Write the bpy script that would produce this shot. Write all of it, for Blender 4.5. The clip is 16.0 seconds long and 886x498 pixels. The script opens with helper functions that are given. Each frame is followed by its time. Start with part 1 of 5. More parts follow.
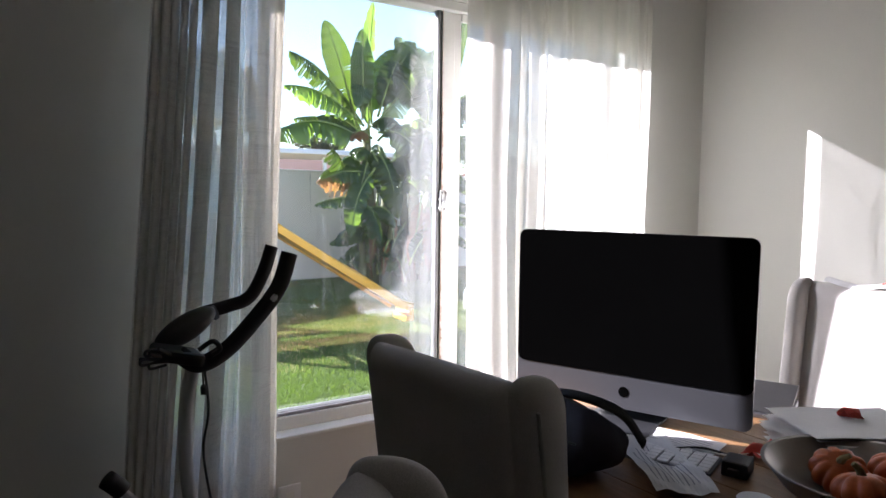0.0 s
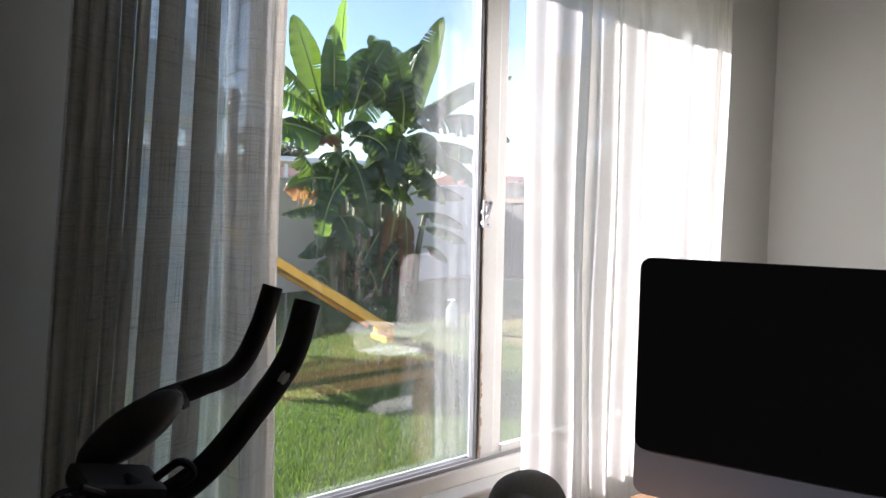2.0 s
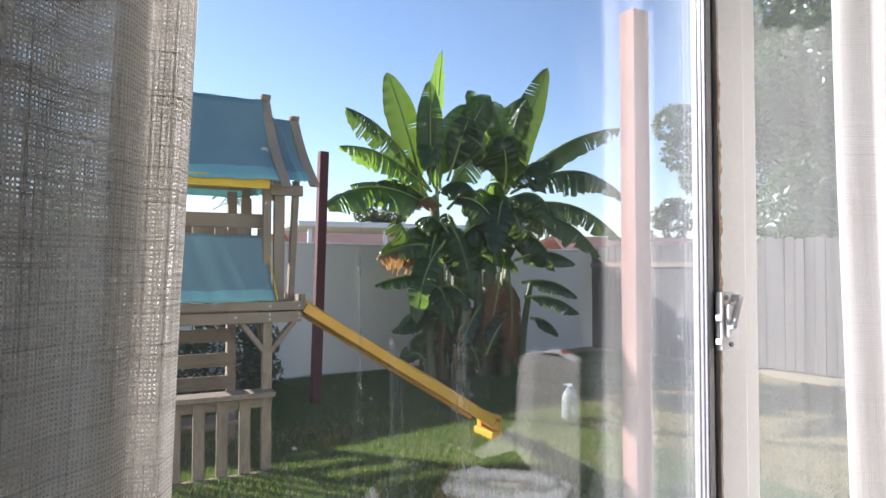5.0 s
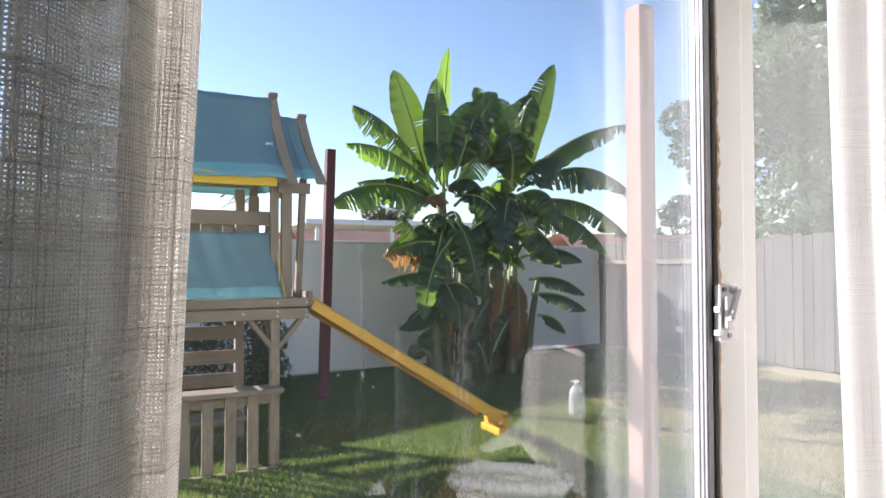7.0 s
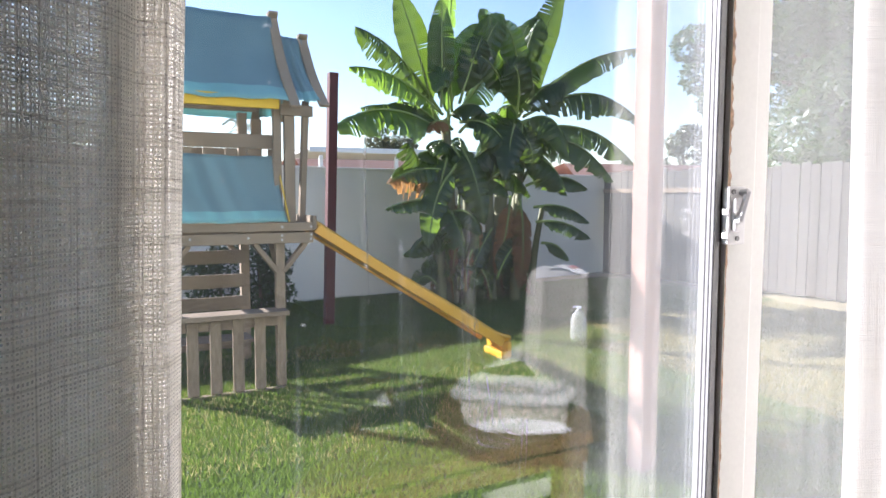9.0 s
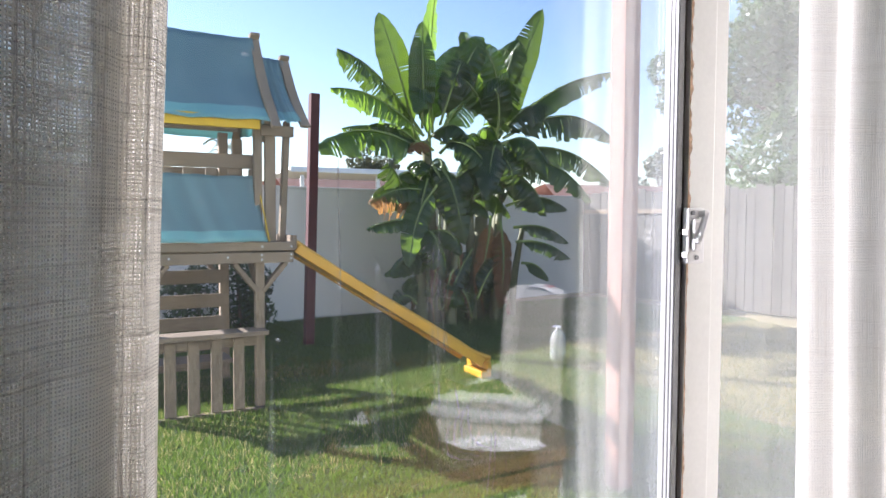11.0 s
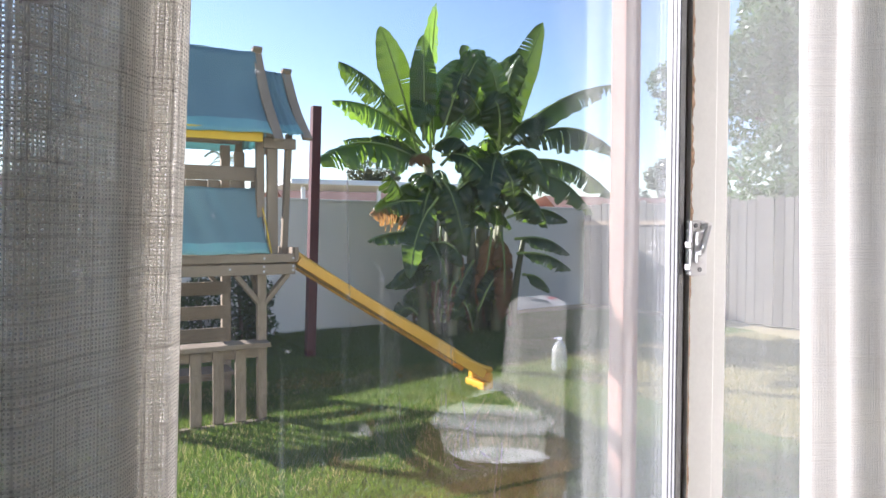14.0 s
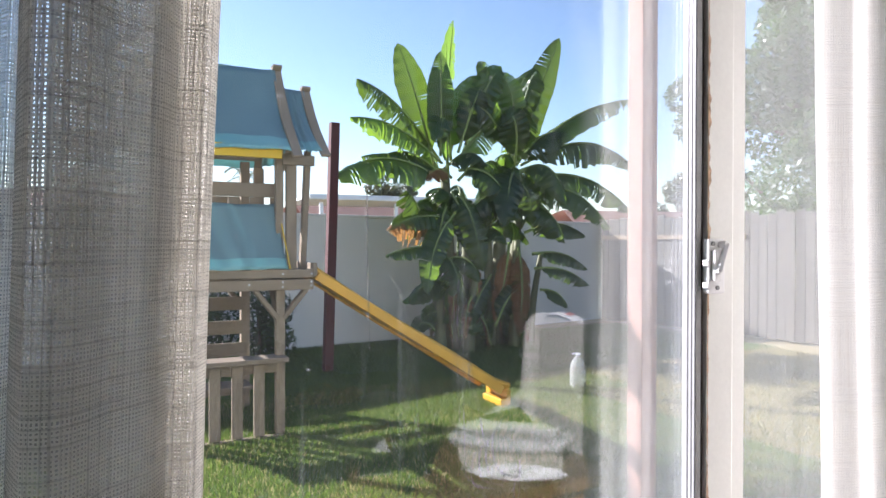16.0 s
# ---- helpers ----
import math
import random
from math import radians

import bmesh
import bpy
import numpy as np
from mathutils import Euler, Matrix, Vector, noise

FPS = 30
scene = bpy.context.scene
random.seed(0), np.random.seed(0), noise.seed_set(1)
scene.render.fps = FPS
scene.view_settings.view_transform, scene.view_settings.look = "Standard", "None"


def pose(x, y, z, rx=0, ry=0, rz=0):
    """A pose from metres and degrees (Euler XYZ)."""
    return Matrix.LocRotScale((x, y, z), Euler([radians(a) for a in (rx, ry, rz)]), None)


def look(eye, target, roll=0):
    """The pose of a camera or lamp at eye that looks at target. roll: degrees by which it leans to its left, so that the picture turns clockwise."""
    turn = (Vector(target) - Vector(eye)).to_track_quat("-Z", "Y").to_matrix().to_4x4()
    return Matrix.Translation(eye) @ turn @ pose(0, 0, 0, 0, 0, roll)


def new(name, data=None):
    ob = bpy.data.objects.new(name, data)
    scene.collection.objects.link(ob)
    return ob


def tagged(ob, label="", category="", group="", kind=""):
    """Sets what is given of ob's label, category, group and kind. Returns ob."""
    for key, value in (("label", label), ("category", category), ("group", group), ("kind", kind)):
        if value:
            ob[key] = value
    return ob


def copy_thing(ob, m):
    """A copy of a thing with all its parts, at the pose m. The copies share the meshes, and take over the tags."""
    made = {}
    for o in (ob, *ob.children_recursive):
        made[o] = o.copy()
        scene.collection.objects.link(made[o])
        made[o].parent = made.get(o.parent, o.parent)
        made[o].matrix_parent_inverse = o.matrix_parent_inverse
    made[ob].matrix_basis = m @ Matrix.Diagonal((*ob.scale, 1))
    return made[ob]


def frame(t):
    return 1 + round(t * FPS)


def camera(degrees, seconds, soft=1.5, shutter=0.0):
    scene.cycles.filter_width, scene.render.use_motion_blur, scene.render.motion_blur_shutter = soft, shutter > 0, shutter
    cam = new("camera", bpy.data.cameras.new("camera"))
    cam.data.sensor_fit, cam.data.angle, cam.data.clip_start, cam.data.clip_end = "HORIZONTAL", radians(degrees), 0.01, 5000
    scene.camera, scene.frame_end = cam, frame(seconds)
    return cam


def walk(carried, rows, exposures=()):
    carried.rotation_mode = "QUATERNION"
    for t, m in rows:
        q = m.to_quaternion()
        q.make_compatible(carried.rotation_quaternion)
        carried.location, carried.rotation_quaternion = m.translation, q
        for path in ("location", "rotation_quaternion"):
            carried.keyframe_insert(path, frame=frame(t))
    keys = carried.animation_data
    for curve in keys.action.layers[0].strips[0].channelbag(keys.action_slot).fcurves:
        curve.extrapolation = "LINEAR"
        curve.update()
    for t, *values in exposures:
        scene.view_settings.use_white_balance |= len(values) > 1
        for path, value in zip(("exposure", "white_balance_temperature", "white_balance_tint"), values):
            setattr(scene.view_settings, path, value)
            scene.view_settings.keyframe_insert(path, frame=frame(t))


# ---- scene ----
cam = camera(66.6, 16.0)
PATH = [
    (0, (-0.471, 0.525, 1.325), (0.645, 2.177, 1.172), 0.7),
    (0.5, (-0.446, 0.521, 1.323), (0.706, 2.151, 1.194), 0.7),
    (1, (-0.401, 0.66, 1.33), (0.732, 2.301, 1.176), 1.6),
    (1.5, (-0.395, 0.94, 1.346), (0.791, 2.546, 1.221), 1.3),
    (2, (-0.303, 1.217, 1.33), (0.912, 2.801, 1.204), 1.0),
    (2.5, (-0.16, 1.514, 1.352), (1.024, 3.123, 1.244), 0.2),
    (3, (-0.033, 1.786, 1.379), (1.228, 3.338, 1.353), 0.3),
    (3.5, (0.112, 1.94, 1.394), (1.416, 3.457, 1.391), -0.6),
    (4, (0.188, 2.029, 1.391), (1.385, 3.631, 1.413), -0.3),
    (4.5, (0.202, 2.083, 1.379), (1.253, 3.784, 1.423), 0.1),
    (5, (0.198, 2.082, 1.384), (1.169, 3.83, 1.444), 0.0),
    (7.5, (0.197, 2.062, 1.371), (1.135, 3.827, 1.418), -0.2),
    (8, (0.213, 2.087, 1.344), (1.061, 3.895, 1.243), -0.2),
    (8.5, (0.21, 2.065, 1.342), (1.081, 3.86, 1.193), 0.0),
    (9, (0.202, 2.074, 1.336), (1.14, 3.834, 1.183), 0.1),
    (11.5, (0.196, 2.029, 1.336), (1.186, 3.765, 1.252), 0.2),
    (12, (0.193, 2.026, 1.336), (1.187, 3.759, 1.257), 0.2),
    (12.5, (0.191, 2.028, 1.335), (1.187, 3.762, 1.262), 0.3),
    (13, (0.193, 2.03, 1.333), (1.186, 3.765, 1.266), 0.2),
    (13.5, (0.19, 2.032, 1.336), (1.18, 3.769, 1.272), 0.3),
    (14, (0.185, 2.031, 1.338), (1.171, 3.77, 1.279), 0.2),
    (14.5, (0.184, 2.031, 1.34), (1.156, 3.778, 1.289), 0.3),
    (15, (0.181, 2.027, 1.341), (1.146, 3.779, 1.298), 0.1),
    (15.5, (0.182, 2.028, 1.344), (1.13, 3.789, 1.316), 0.2),
    (16, (0.179, 2.022, 1.344), (1.121, 3.787, 1.328), 0.1),
]
EXPOSURES = [(0.0, 2.3, 5950, 24), (1.5, 2.0, 6000, 24), (2.5, 1.75, 6000, 24), (3.5, 1.47, 5950, 24), (5.0, 1.42, 5980, 24), (7.5, 1.65, 6100, 24), (8.5, 1.80, 6000, 24), (9.0, 1.8, 6000, 24), (12.0, 1.64, 5960, 24), (16.0, 1.63, 5980, 24)]
walk(cam, [(t, look(eye, target, roll)) for t, eye, target, roll in PATH], EXPOSURES)
# ---- world, sun, exposure ----
SUN_WAY = Vector((1.35, -1.7, -1.0)).normalized()
world = bpy.data.worlds.new("world")
scene.world = world
world.use_nodes = True
wn = world.node_tree
sky = wn.nodes.new("ShaderNodeTexSky")
sky.sky_type = "NISHITA"
sky.sun_disc = False
sky.sun_elevation = math.asin(-SUN_WAY.z)
sky.sun_rotation = math.atan2(-SUN_WAY.x, -SUN_WAY.y)
sky.air_density, sky.dust_density, sky.ozone_density = 1.0, 0.3, 1.5
wn.links.new(sky.outputs[0], wn.nodes["Background"].inputs[0])
wn.nodes["Background"].inputs[1].default_value = 0.088
sun_data = bpy.data.lights.new("sun", "SUN")
sun_data.energy, sun_data.angle, sun_data.color = 5.0, math.radians(0.5), (1.0, 0.96, 0.90)
sun = new("sun", sun_data)
sun.matrix_world = look((0, 0, 20), Vector((0, 0, 20)) + SUN_WAY)


# ---- node helpers ----
def material(name):
    m = bpy.data.materials.new(name)
    m.use_nodes = True
    nt = m.node_tree
    return m, nt, nt.nodes["Principled BSDF"]


def node(nt, kind, **values):
    n = nt.nodes.new("ShaderNode" + kind)
    for key, v in values.items():
        if key in n.inputs:
            n.inputs[key].default_value = v
    return n


def coords(nt, scale=(1, 1, 1), kind="Object"):
    tc, mp = nt.nodes.new("ShaderNodeTexCoord"), nt.nodes.new("ShaderNodeMapping")
    mp.inputs["Scale"].default_value = scale
    nt.links.new(tc.outputs[kind], mp.inputs[0])
    return mp.outputs[0]


def noise(nt, vec, scale, detail=4, rough=0.6):
    n = node(nt, "TexNoise", Scale=scale, Detail=detail, Roughness=rough)
    nt.links.new(vec, n.inputs["Vector"])
    return n.outputs["Fac"]


def ramp(nt, fac, stops):
    r = nt.nodes.new("ShaderNodeValToRGB")
    e = r.color_ramp.elements
    while len(e) < len(stops):
        e.new(0.5)
    for k, (pos, col) in zip(e, stops):
        k.position, k.color = pos, (*col, 1) if len(col) == 3 else col
    nt.links.new(fac, r.inputs[0])
    return r.outputs[0]


def grey(v):
    return (v, v, v)


def mixed(nt, a, b, fac, kind="MIX"):
    m = nt.nodes.new("ShaderNodeMix")
    m.data_type, m.blend_type = "RGBA", kind
    for sock, v in ((m.inputs[0], fac), (m.inputs[6], a), (m.inputs[7], b)):
        if isinstance(v, bpy.types.NodeSocket):
            nt.links.new(v, sock)
        else:
            sock.default_value = v if not isinstance(v, tuple) else (*v, 1)[:4]
    return m.outputs[2]


def maths(nt, op, a, b=0.0):
    m = nt.nodes.new("ShaderNodeMath")
    m.operation = op
    for sock, v in ((m.inputs[0], a), (m.inputs[1], b)):
        if isinstance(v, bpy.types.NodeSocket):
            nt.links.new(v, sock)
        else:
            sock.default_value = v
    return m.outputs[0]


def bump(nt, bsdf, height, strength=0.3, distance=0.01):
    b = node(nt, "Bump", Strength=strength, Distance=distance)
    nt.links.new(height, b.inputs["Height"])
    nt.links.new(b.outputs[0], bsdf.inputs["Normal"])


def plain(name, colour, rough=0.5, metal=0.0, vary=0.12, scale=8.0, relief=0.1, fine=120.0, stretch=(1, 1, 1)):
    """A surface of one colour with stains at one scale and grain at another."""
    m, nt, b = material(name)
    vec = coords(nt, stretch)
    big, small = noise(nt, vec, scale), noise(nt, vec, fine, 3)
    lo, hi = tuple(c * (1 - vary) for c in colour), tuple(min(1, c * (1 + vary)) for c in colour)
    c = mixed(nt, ramp(nt, big, [(0.3, lo), (0.7, hi)]), ramp(nt, small, [(0.3, lo), (0.7, hi)]), 0.4)
    nt.links.new(c, b.inputs["Base Color"])
    b.inputs["Roughness"].default_value, b.inputs["Metallic"].default_value = rough, metal
    if relief:
        bump(nt, b, small, relief, 0.003)
    return m


def wood(name, dark, light, along=(1, 12, 12), rough=0.75, scale=6.0):
    m, nt, b = material(name)
    vec = coords(nt, along)
    info = nt.nodes.new("ShaderNodeObjectInfo")
    off = nt.nodes.new("ShaderNodeVectorMath")
    off.operation = "ADD"
    nt.links.new(vec, off.inputs[0])
    nt.links.new(maths(nt, "MULTIPLY", info.outputs["Random"], 30.0), off.inputs[1])
    grain, stain = noise(nt, off.outputs[0], scale, 8, 0.7), noise(nt, coords(nt), 3.0, 3)
    c = ramp(nt, grain, [(0.3, dark), (0.7, light)])
    c = mixed(nt, c, ramp(nt, stain, [(0.3, grey(0.6)), (0.7, grey(1.0))]), 0.5, "MULTIPLY")
    c = mixed(nt, c, ramp(nt, info.outputs["Random"], [(0, grey(0.75)), (1, grey(1.0))]), 0.8, "MULTIPLY")
    nt.links.new(c, b.inputs["Base Color"])
    b.inputs["Roughness"].default_value = rough
    bump(nt, b, grain, 0.4, 0.003)
    return m


def cloth(name, colour, rough=0.9, weave=700.0, sheen=0.2):
    m, nt, b = material(name)
    vec = coords(nt)
    fine, big = noise(nt, vec, weave, 2), noise(nt, vec, 5.0, 3)
    c = mixed(nt, ramp(nt, fine, [(0.3, tuple(x * 0.7 for x in colour)), (0.7, colour)]), ramp(nt, big, [(0.3, grey(0.8)), (0.7, grey(1.0))]), 0.6, "MULTIPLY")
    nt.links.new(c, b.inputs["Base Color"])
    b.inputs["Roughness"].default_value = rough
    b.inputs["Sheen Weight"].default_value = sheen
    bump(nt, b, fine, 0.3, 0.002)
    return m


def leafy(name, dark, light, glow, share=0.45, gloss=0.35):
    """Leaf tissue: it reflects one colour and lets another through."""
    m, nt, b = material(name)
    vec = coords(nt)
    isle = nt.nodes.new("ShaderNodeNewGeometry").outputs["Random Per Island"]
    blot = noise(nt, vec, 4.0, 4)
    c = mixed(nt, ramp(nt, blot, [(0.3, dark), (0.7, light)]), ramp(nt, isle, [(0, dark), (1, light)]), 0.5)
    own = nt.nodes.new("ShaderNodeObjectInfo").outputs["Random"]
    c = mixed(nt, c, ramp(nt, own, [(0, (0.6, 0.62, 0.6)), (1, (1.0, 0.98, 0.9))]), 0.9, "MULTIPLY")
    nt.links.new(c, b.inputs["Base Color"])
    b.inputs["Roughness"].default_value = gloss
    tr = nt.nodes.new("ShaderNodeBsdfTranslucent")
    nt.links.new(ramp(nt, own, [(0, tuple(0.45 * g for g in glow)), (0.55, glow), (1, tuple(1.6 * g for g in glow))]), tr.inputs[0])
    mix = node(nt, "MixShader", Fac=share)
    nt.links.new(b.outputs[0], mix.inputs[1])
    nt.links.new(tr.outputs[0], mix.inputs[2])
    nt.links.new(mix.outputs[0], nt.nodes["Material Output"].inputs[0])
    bump(nt, b, noise(nt, vec, 60.0, 2), 0.15, 0.004)
    return m


def linen(name, pitch, through_share, open_share, slub_dark):
    """Open linen weave with slubs, laid along the cloth by its own map; light shines through thread and gap."""
    m, nt, b = material(name)
    uv = coords(nt, (1, 1, 1), "UV")
    sep = nt.nodes.new("ShaderNodeSeparateXYZ")
    nt.links.new(uv, sep.inputs[0])
    wob = noise(nt, uv, 170.0, 3)

    def threads(axis, other):
        slub = noise(nt, coords(nt, (560, 4, 1) if axis == 0 else (4, 560, 1), "UV"), 1.0, 1)
        ph = maths(nt, "ADD", maths(nt, "MULTIPLY", sep.outputs[axis], 2 * math.pi / pitch), maths(nt, "MULTIPLY", wob, 4.5))
        s = maths(nt, "ADD", maths(nt, "MULTIPLY", maths(nt, "SINE", ph), 0.5), 0.5)
        return maths(nt, "ADD", s, maths(nt, "MULTIPLY", maths(nt, "SUBTRACT", slub, 0.5), 2.0)), slub
    warp, slub_a = threads(0, 1)
    weft, slub_b = threads(1, 0)
    thick = maths(nt, "MAXIMUM", warp, weft)
    gap = maths(nt, "ADD", maths(nt, "MULTIPLY", maths(nt, "LESS_THAN", thick, open_share), 0.66), 0.02)
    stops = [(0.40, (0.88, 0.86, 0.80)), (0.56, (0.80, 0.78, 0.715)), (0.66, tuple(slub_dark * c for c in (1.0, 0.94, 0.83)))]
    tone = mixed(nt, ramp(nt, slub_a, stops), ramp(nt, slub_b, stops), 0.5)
    nt.links.new(tone, b.inputs["Base Color"])
    b.inputs["Roughness"].default_value = 0.95
    tr = nt.nodes.new("ShaderNodeBsdfTranslucent")
    nt.links.new(tone, tr.inputs[0])
    body = node(nt, "MixShader", Fac=through_share)
    nt.links.new(b.outputs[0], body.inputs[1])
    nt.links.new(tr.outputs[0], body.inputs[2])
    clear = node(nt, "BsdfTransparent")
    out = nt.nodes.new("ShaderNodeMixShader")
    nt.links.new(gap, out.inputs[0])
    nt.links.new(body.outputs[0], out.inputs[1])
    nt.links.new(clear.outputs[0], out.inputs[2])
    nt.links.new(out.outputs[0], nt.nodes["Material Output"].inputs[0])
    bump(nt, b, thick, 0.4, 0.001)
    return m


def window_glass(name, dust, haze, least, grazing):
    """Clear pane: mirror gloss by Fresnel, a thin film of dried drips and wiped dust, and a painted haze."""
    m, nt, b = material(name)
    clear, gloss = node(nt, "BsdfTransparent", Color=(0.96, 0.985, 0.97, 1)), node(nt, "BsdfGlossy", Roughness=0.0)
    facing = node(nt, "LayerWeight", Blend=0.5).outputs["Facing"]
    pane = nt.nodes.new("ShaderNodeMixShader")
    nt.links.new(maths(nt, "ADD", maths(nt, "MULTIPLY", maths(nt, "POWER", facing, 2.0), grazing), least), pane.inputs[0])
    nt.links.new(clear.outputs[0], pane.inputs[1])
    nt.links.new(gloss.outputs[0], pane.inputs[2])
    film = node(nt, "MixShader", Fac=0.55)
    d, t = node(nt, "BsdfDiffuse", Color=(0.77, 0.80, 0.80, 1)), node(nt, "BsdfTranslucent", Color=(0.77, 0.80, 0.80, 1))
    nt.links.new(d.outputs[0], film.inputs[1])
    nt.links.new(t.outputs[0], film.inputs[2])
    drips = ramp(nt, noise(nt, coords(nt, (60, 1, 2.2)), 1.0, 4), [(0.60, grey(0)), (0.78, grey(0.16))])
    wipes = ramp(nt, noise(nt, coords(nt, (2.2, 1, 1.6)), 1.6, 5), [(0.42, grey(0)), (0.75, grey(0.06))])
    specks = ramp(nt, noise(nt, coords(nt, (90, 1, 90)), 1.0, 1), [(0.78, grey(0)), (0.80, grey(0.45))])
    sep = nt.nodes.new("ShaderNodeSeparateXYZ")
    nt.links.new(coords(nt), sep.inputs[0])
    # Pale veil painted in towards the right, boosting the sunlit curtain's weak reflection.
    painted_haze = ramp(nt, maths(nt, "ADD", sep.outputs[0], maths(nt, "MULTIPLY", maths(nt, "SUBTRACT", noise(nt, coords(nt, (3, 1, 1.2)), 2.0, 4), 0.5), 0.5)), [(0.76, grey(0)), (0.98, grey(haze))])
    amount = maths(nt, "ADD", maths(nt, "MULTIPLY", maths(nt, "ADD", maths(nt, "ADD", drips, wipes), specks), dust), painted_haze)
    out = nt.nodes.new("ShaderNodeMixShader")
    nt.links.new(maths(nt, "ADD", amount, 0.002), out.inputs[0])
    nt.links.new(pane.outputs[0], out.inputs[1])
    nt.links.new(film.outputs[0], out.inputs[2])
    nt.links.new(out.outputs[0], nt.nodes["Material Output"].inputs[0])
    return m


# ---- materials ----
WALL = plain("wall_paint", (0.765, 0.77, 0.715), 0.85, vary=0.03, scale=2.0, relief=0.12, fine=260.0)
CEILING = plain("ceiling_paint", (0.78, 0.77, 0.74), 0.9, vary=0.03, relief=0.2, fine=180.0)
FLOOR = wood("floor_boards", (0.08, 0.063, 0.045), (0.17, 0.135, 0.10), (1.2, 10, 10), 0.45)
GAP = plain("floor_gap", (0.03, 0.02, 0.015), 0.9)
VINYL = plain("frame_vinyl", (0.88, 0.88, 0.83), 0.45, vary=0.05, scale=5.0, relief=0.05)
VINYL_WHITE = plain("latch_plastic", (0.90, 0.90, 0.89), 0.35, vary=0.03, relief=0.0)
ALU = plain("track_metal", (0.32, 0.325, 0.325), 0.35, 0.0, vary=0.15, scale=20)
SEAL = plain("rubber_seal", (0.035, 0.025, 0.02), 0.7, vary=0.4, scale=30)
RUST = plain("worn_putty", (0.58, 0.40, 0.27), 0.85, vary=0.5, scale=60)
GLASS_L = window_glass("window_glass_fixed", 0.14, 0.085, 0.06, 0.75)
GLASS_R = window_glass("window_glass_sash", 0.45, 0.03, 0.035, 0.3)
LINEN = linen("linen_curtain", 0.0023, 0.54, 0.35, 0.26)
# Same linen for the sunlit curtain: slubs coloured paler to carry the brightness.
LINEN_SUNLIT = linen("sunlit_linen_curtain", 0.0020, 0.41, 0.30, 0.62)
ROD = plain("rod_metal", (0.12, 0.11, 0.10), 0.4, 1.0)
CHAIR_CLOTH = cloth("chair_linen", (0.58, 0.555, 0.52))
CHAIR_PIPING = cloth("chair_piping", (0.50, 0.48, 0.45))
DARK_WOOD = wood("dark_leg_wood", (0.04, 0.025, 0.015), (0.09, 0.05, 0.03), (12, 12, 1), 0.4)
TABLE_WOOD = wood("table_wood", (0.20, 0.10, 0.04), (0.36, 0.20, 0.09), (10, 1, 10), 0.35)
SCREEN = plain("screen_glass", (0.0015, 0.0015, 0.0015), 0.06, vary=0.1, relief=0.0)
SCREEN.node_tree.nodes["Principled BSDF"].inputs["Specular IOR Level"].default_value = 0.03
ALUMINIUM = plain("brushed_aluminium", (0.17, 0.175, 0.19), 0.45, 1.0, vary=0.03, scale=3, relief=0.02, fine=300)
BLACK = plain("black_plastic", (0.015, 0.015, 0.016), 0.45, vary=0.3, scale=25)
FOAM = plain("black_grip_foam", (0.009, 0.009, 0.01), 0.8, vary=0.3, scale=60, relief=0.4, fine=500)
STEEL_PAINT = plain("white_painted_steel", (0.62, 0.62, 0.62), 0.3, 0.0, vary=0.06)
BAG = cloth("bag_nylon", (0.016, 0.012, 0.026), 0.85, 900, 0.0)
STRAP = cloth("bag_strap", (0.015, 0.015, 0.017), 0.7, 1200, 0.0)
PAPER = plain("paper", (0.80, 0.80, 0.80), 0.85, vary=0.05, scale=12, relief=0.05)
PRINT = plain("printed_ink", (0.35, 0.36, 0.40), 0.85, vary=0.3, scale=60)
RED_PRINT = plain("red_ink", (0.55, 0.07, 0.05), 0.7, vary=0.2, scale=40)
BOWL = plain("glazed_bowl", (0.22, 0.20, 0.17), 0.35, vary=0.08, scale=20)
PUMPKIN = plain("pumpkin_skin", (0.50, 0.10, 0.015), 0.45, vary=0.25, scale=14, relief=0.15, fine=80)
STEM = plain("pumpkin_stem", (0.20, 0.15, 0.06), 0.9, vary=0.3)
CRUMPLE = plain("white_fleece", (0.56, 0.555, 0.545), 0.9, vary=0.2, scale=14, relief=0.4, fine=60)
BASKET = plain("beige_canvas", (0.50, 0.46, 0.40), 0.9, vary=0.45, scale=22, relief=0.4, fine=90)
STUCCO = plain("garden_wall_stucco", (0.82, 0.76, 0.70), 0.95, vary=0.06, scale=1.3, relief=0.5, fine=90)
RED_STEEL = plain("red_oxide_paint", (0.075, 0.014, 0.011), 0.8, vary=0.3, scale=9)
CEDAR = wood("red_stained_timber", (0.19, 0.08, 0.06), (0.42, 0.24, 0.18), (14, 14, 1.2), 0.8, 5.0)
WEATHERED = wood("weathered_timber", (0.20, 0.145, 0.09), (0.38, 0.29, 0.20), (9, 9, 2.0), 0.85, 5.0)
WEATHERED_X = wood("weathered_rail", (0.20, 0.145, 0.09), (0.38, 0.29, 0.20), (2.0, 9, 9), 0.85, 5.0)
FENCE = wood("fence_timber", (0.06, 0.055, 0.045), (0.17, 0.155, 0.13), (9, 9, 1.2), 0.9, 4.0)
SLIDE = plain("slide_plastic", (0.70, 0.36, 0.03), 0.35, vary=0.08, scale=4, relief=0.05)
YELLOW = plain("yellow_canvas", (0.72, 0.45, 0.02), 0.6, vary=0.1, scale=6)
BOLT = plain("galvanised_bolt", (0.6, 0.6, 0.6), 0.35, 1.0)
ROOF_TILE = plain("clay_roof", (0.42, 0.26, 0.20), 0.9, vary=0.2, scale=3, relief=0.6, fine=12)
FLAT_ROOF = plain("flat_roof_metal", (0.72, 0.72, 0.72), 0.5, vary=0.1, scale=2)
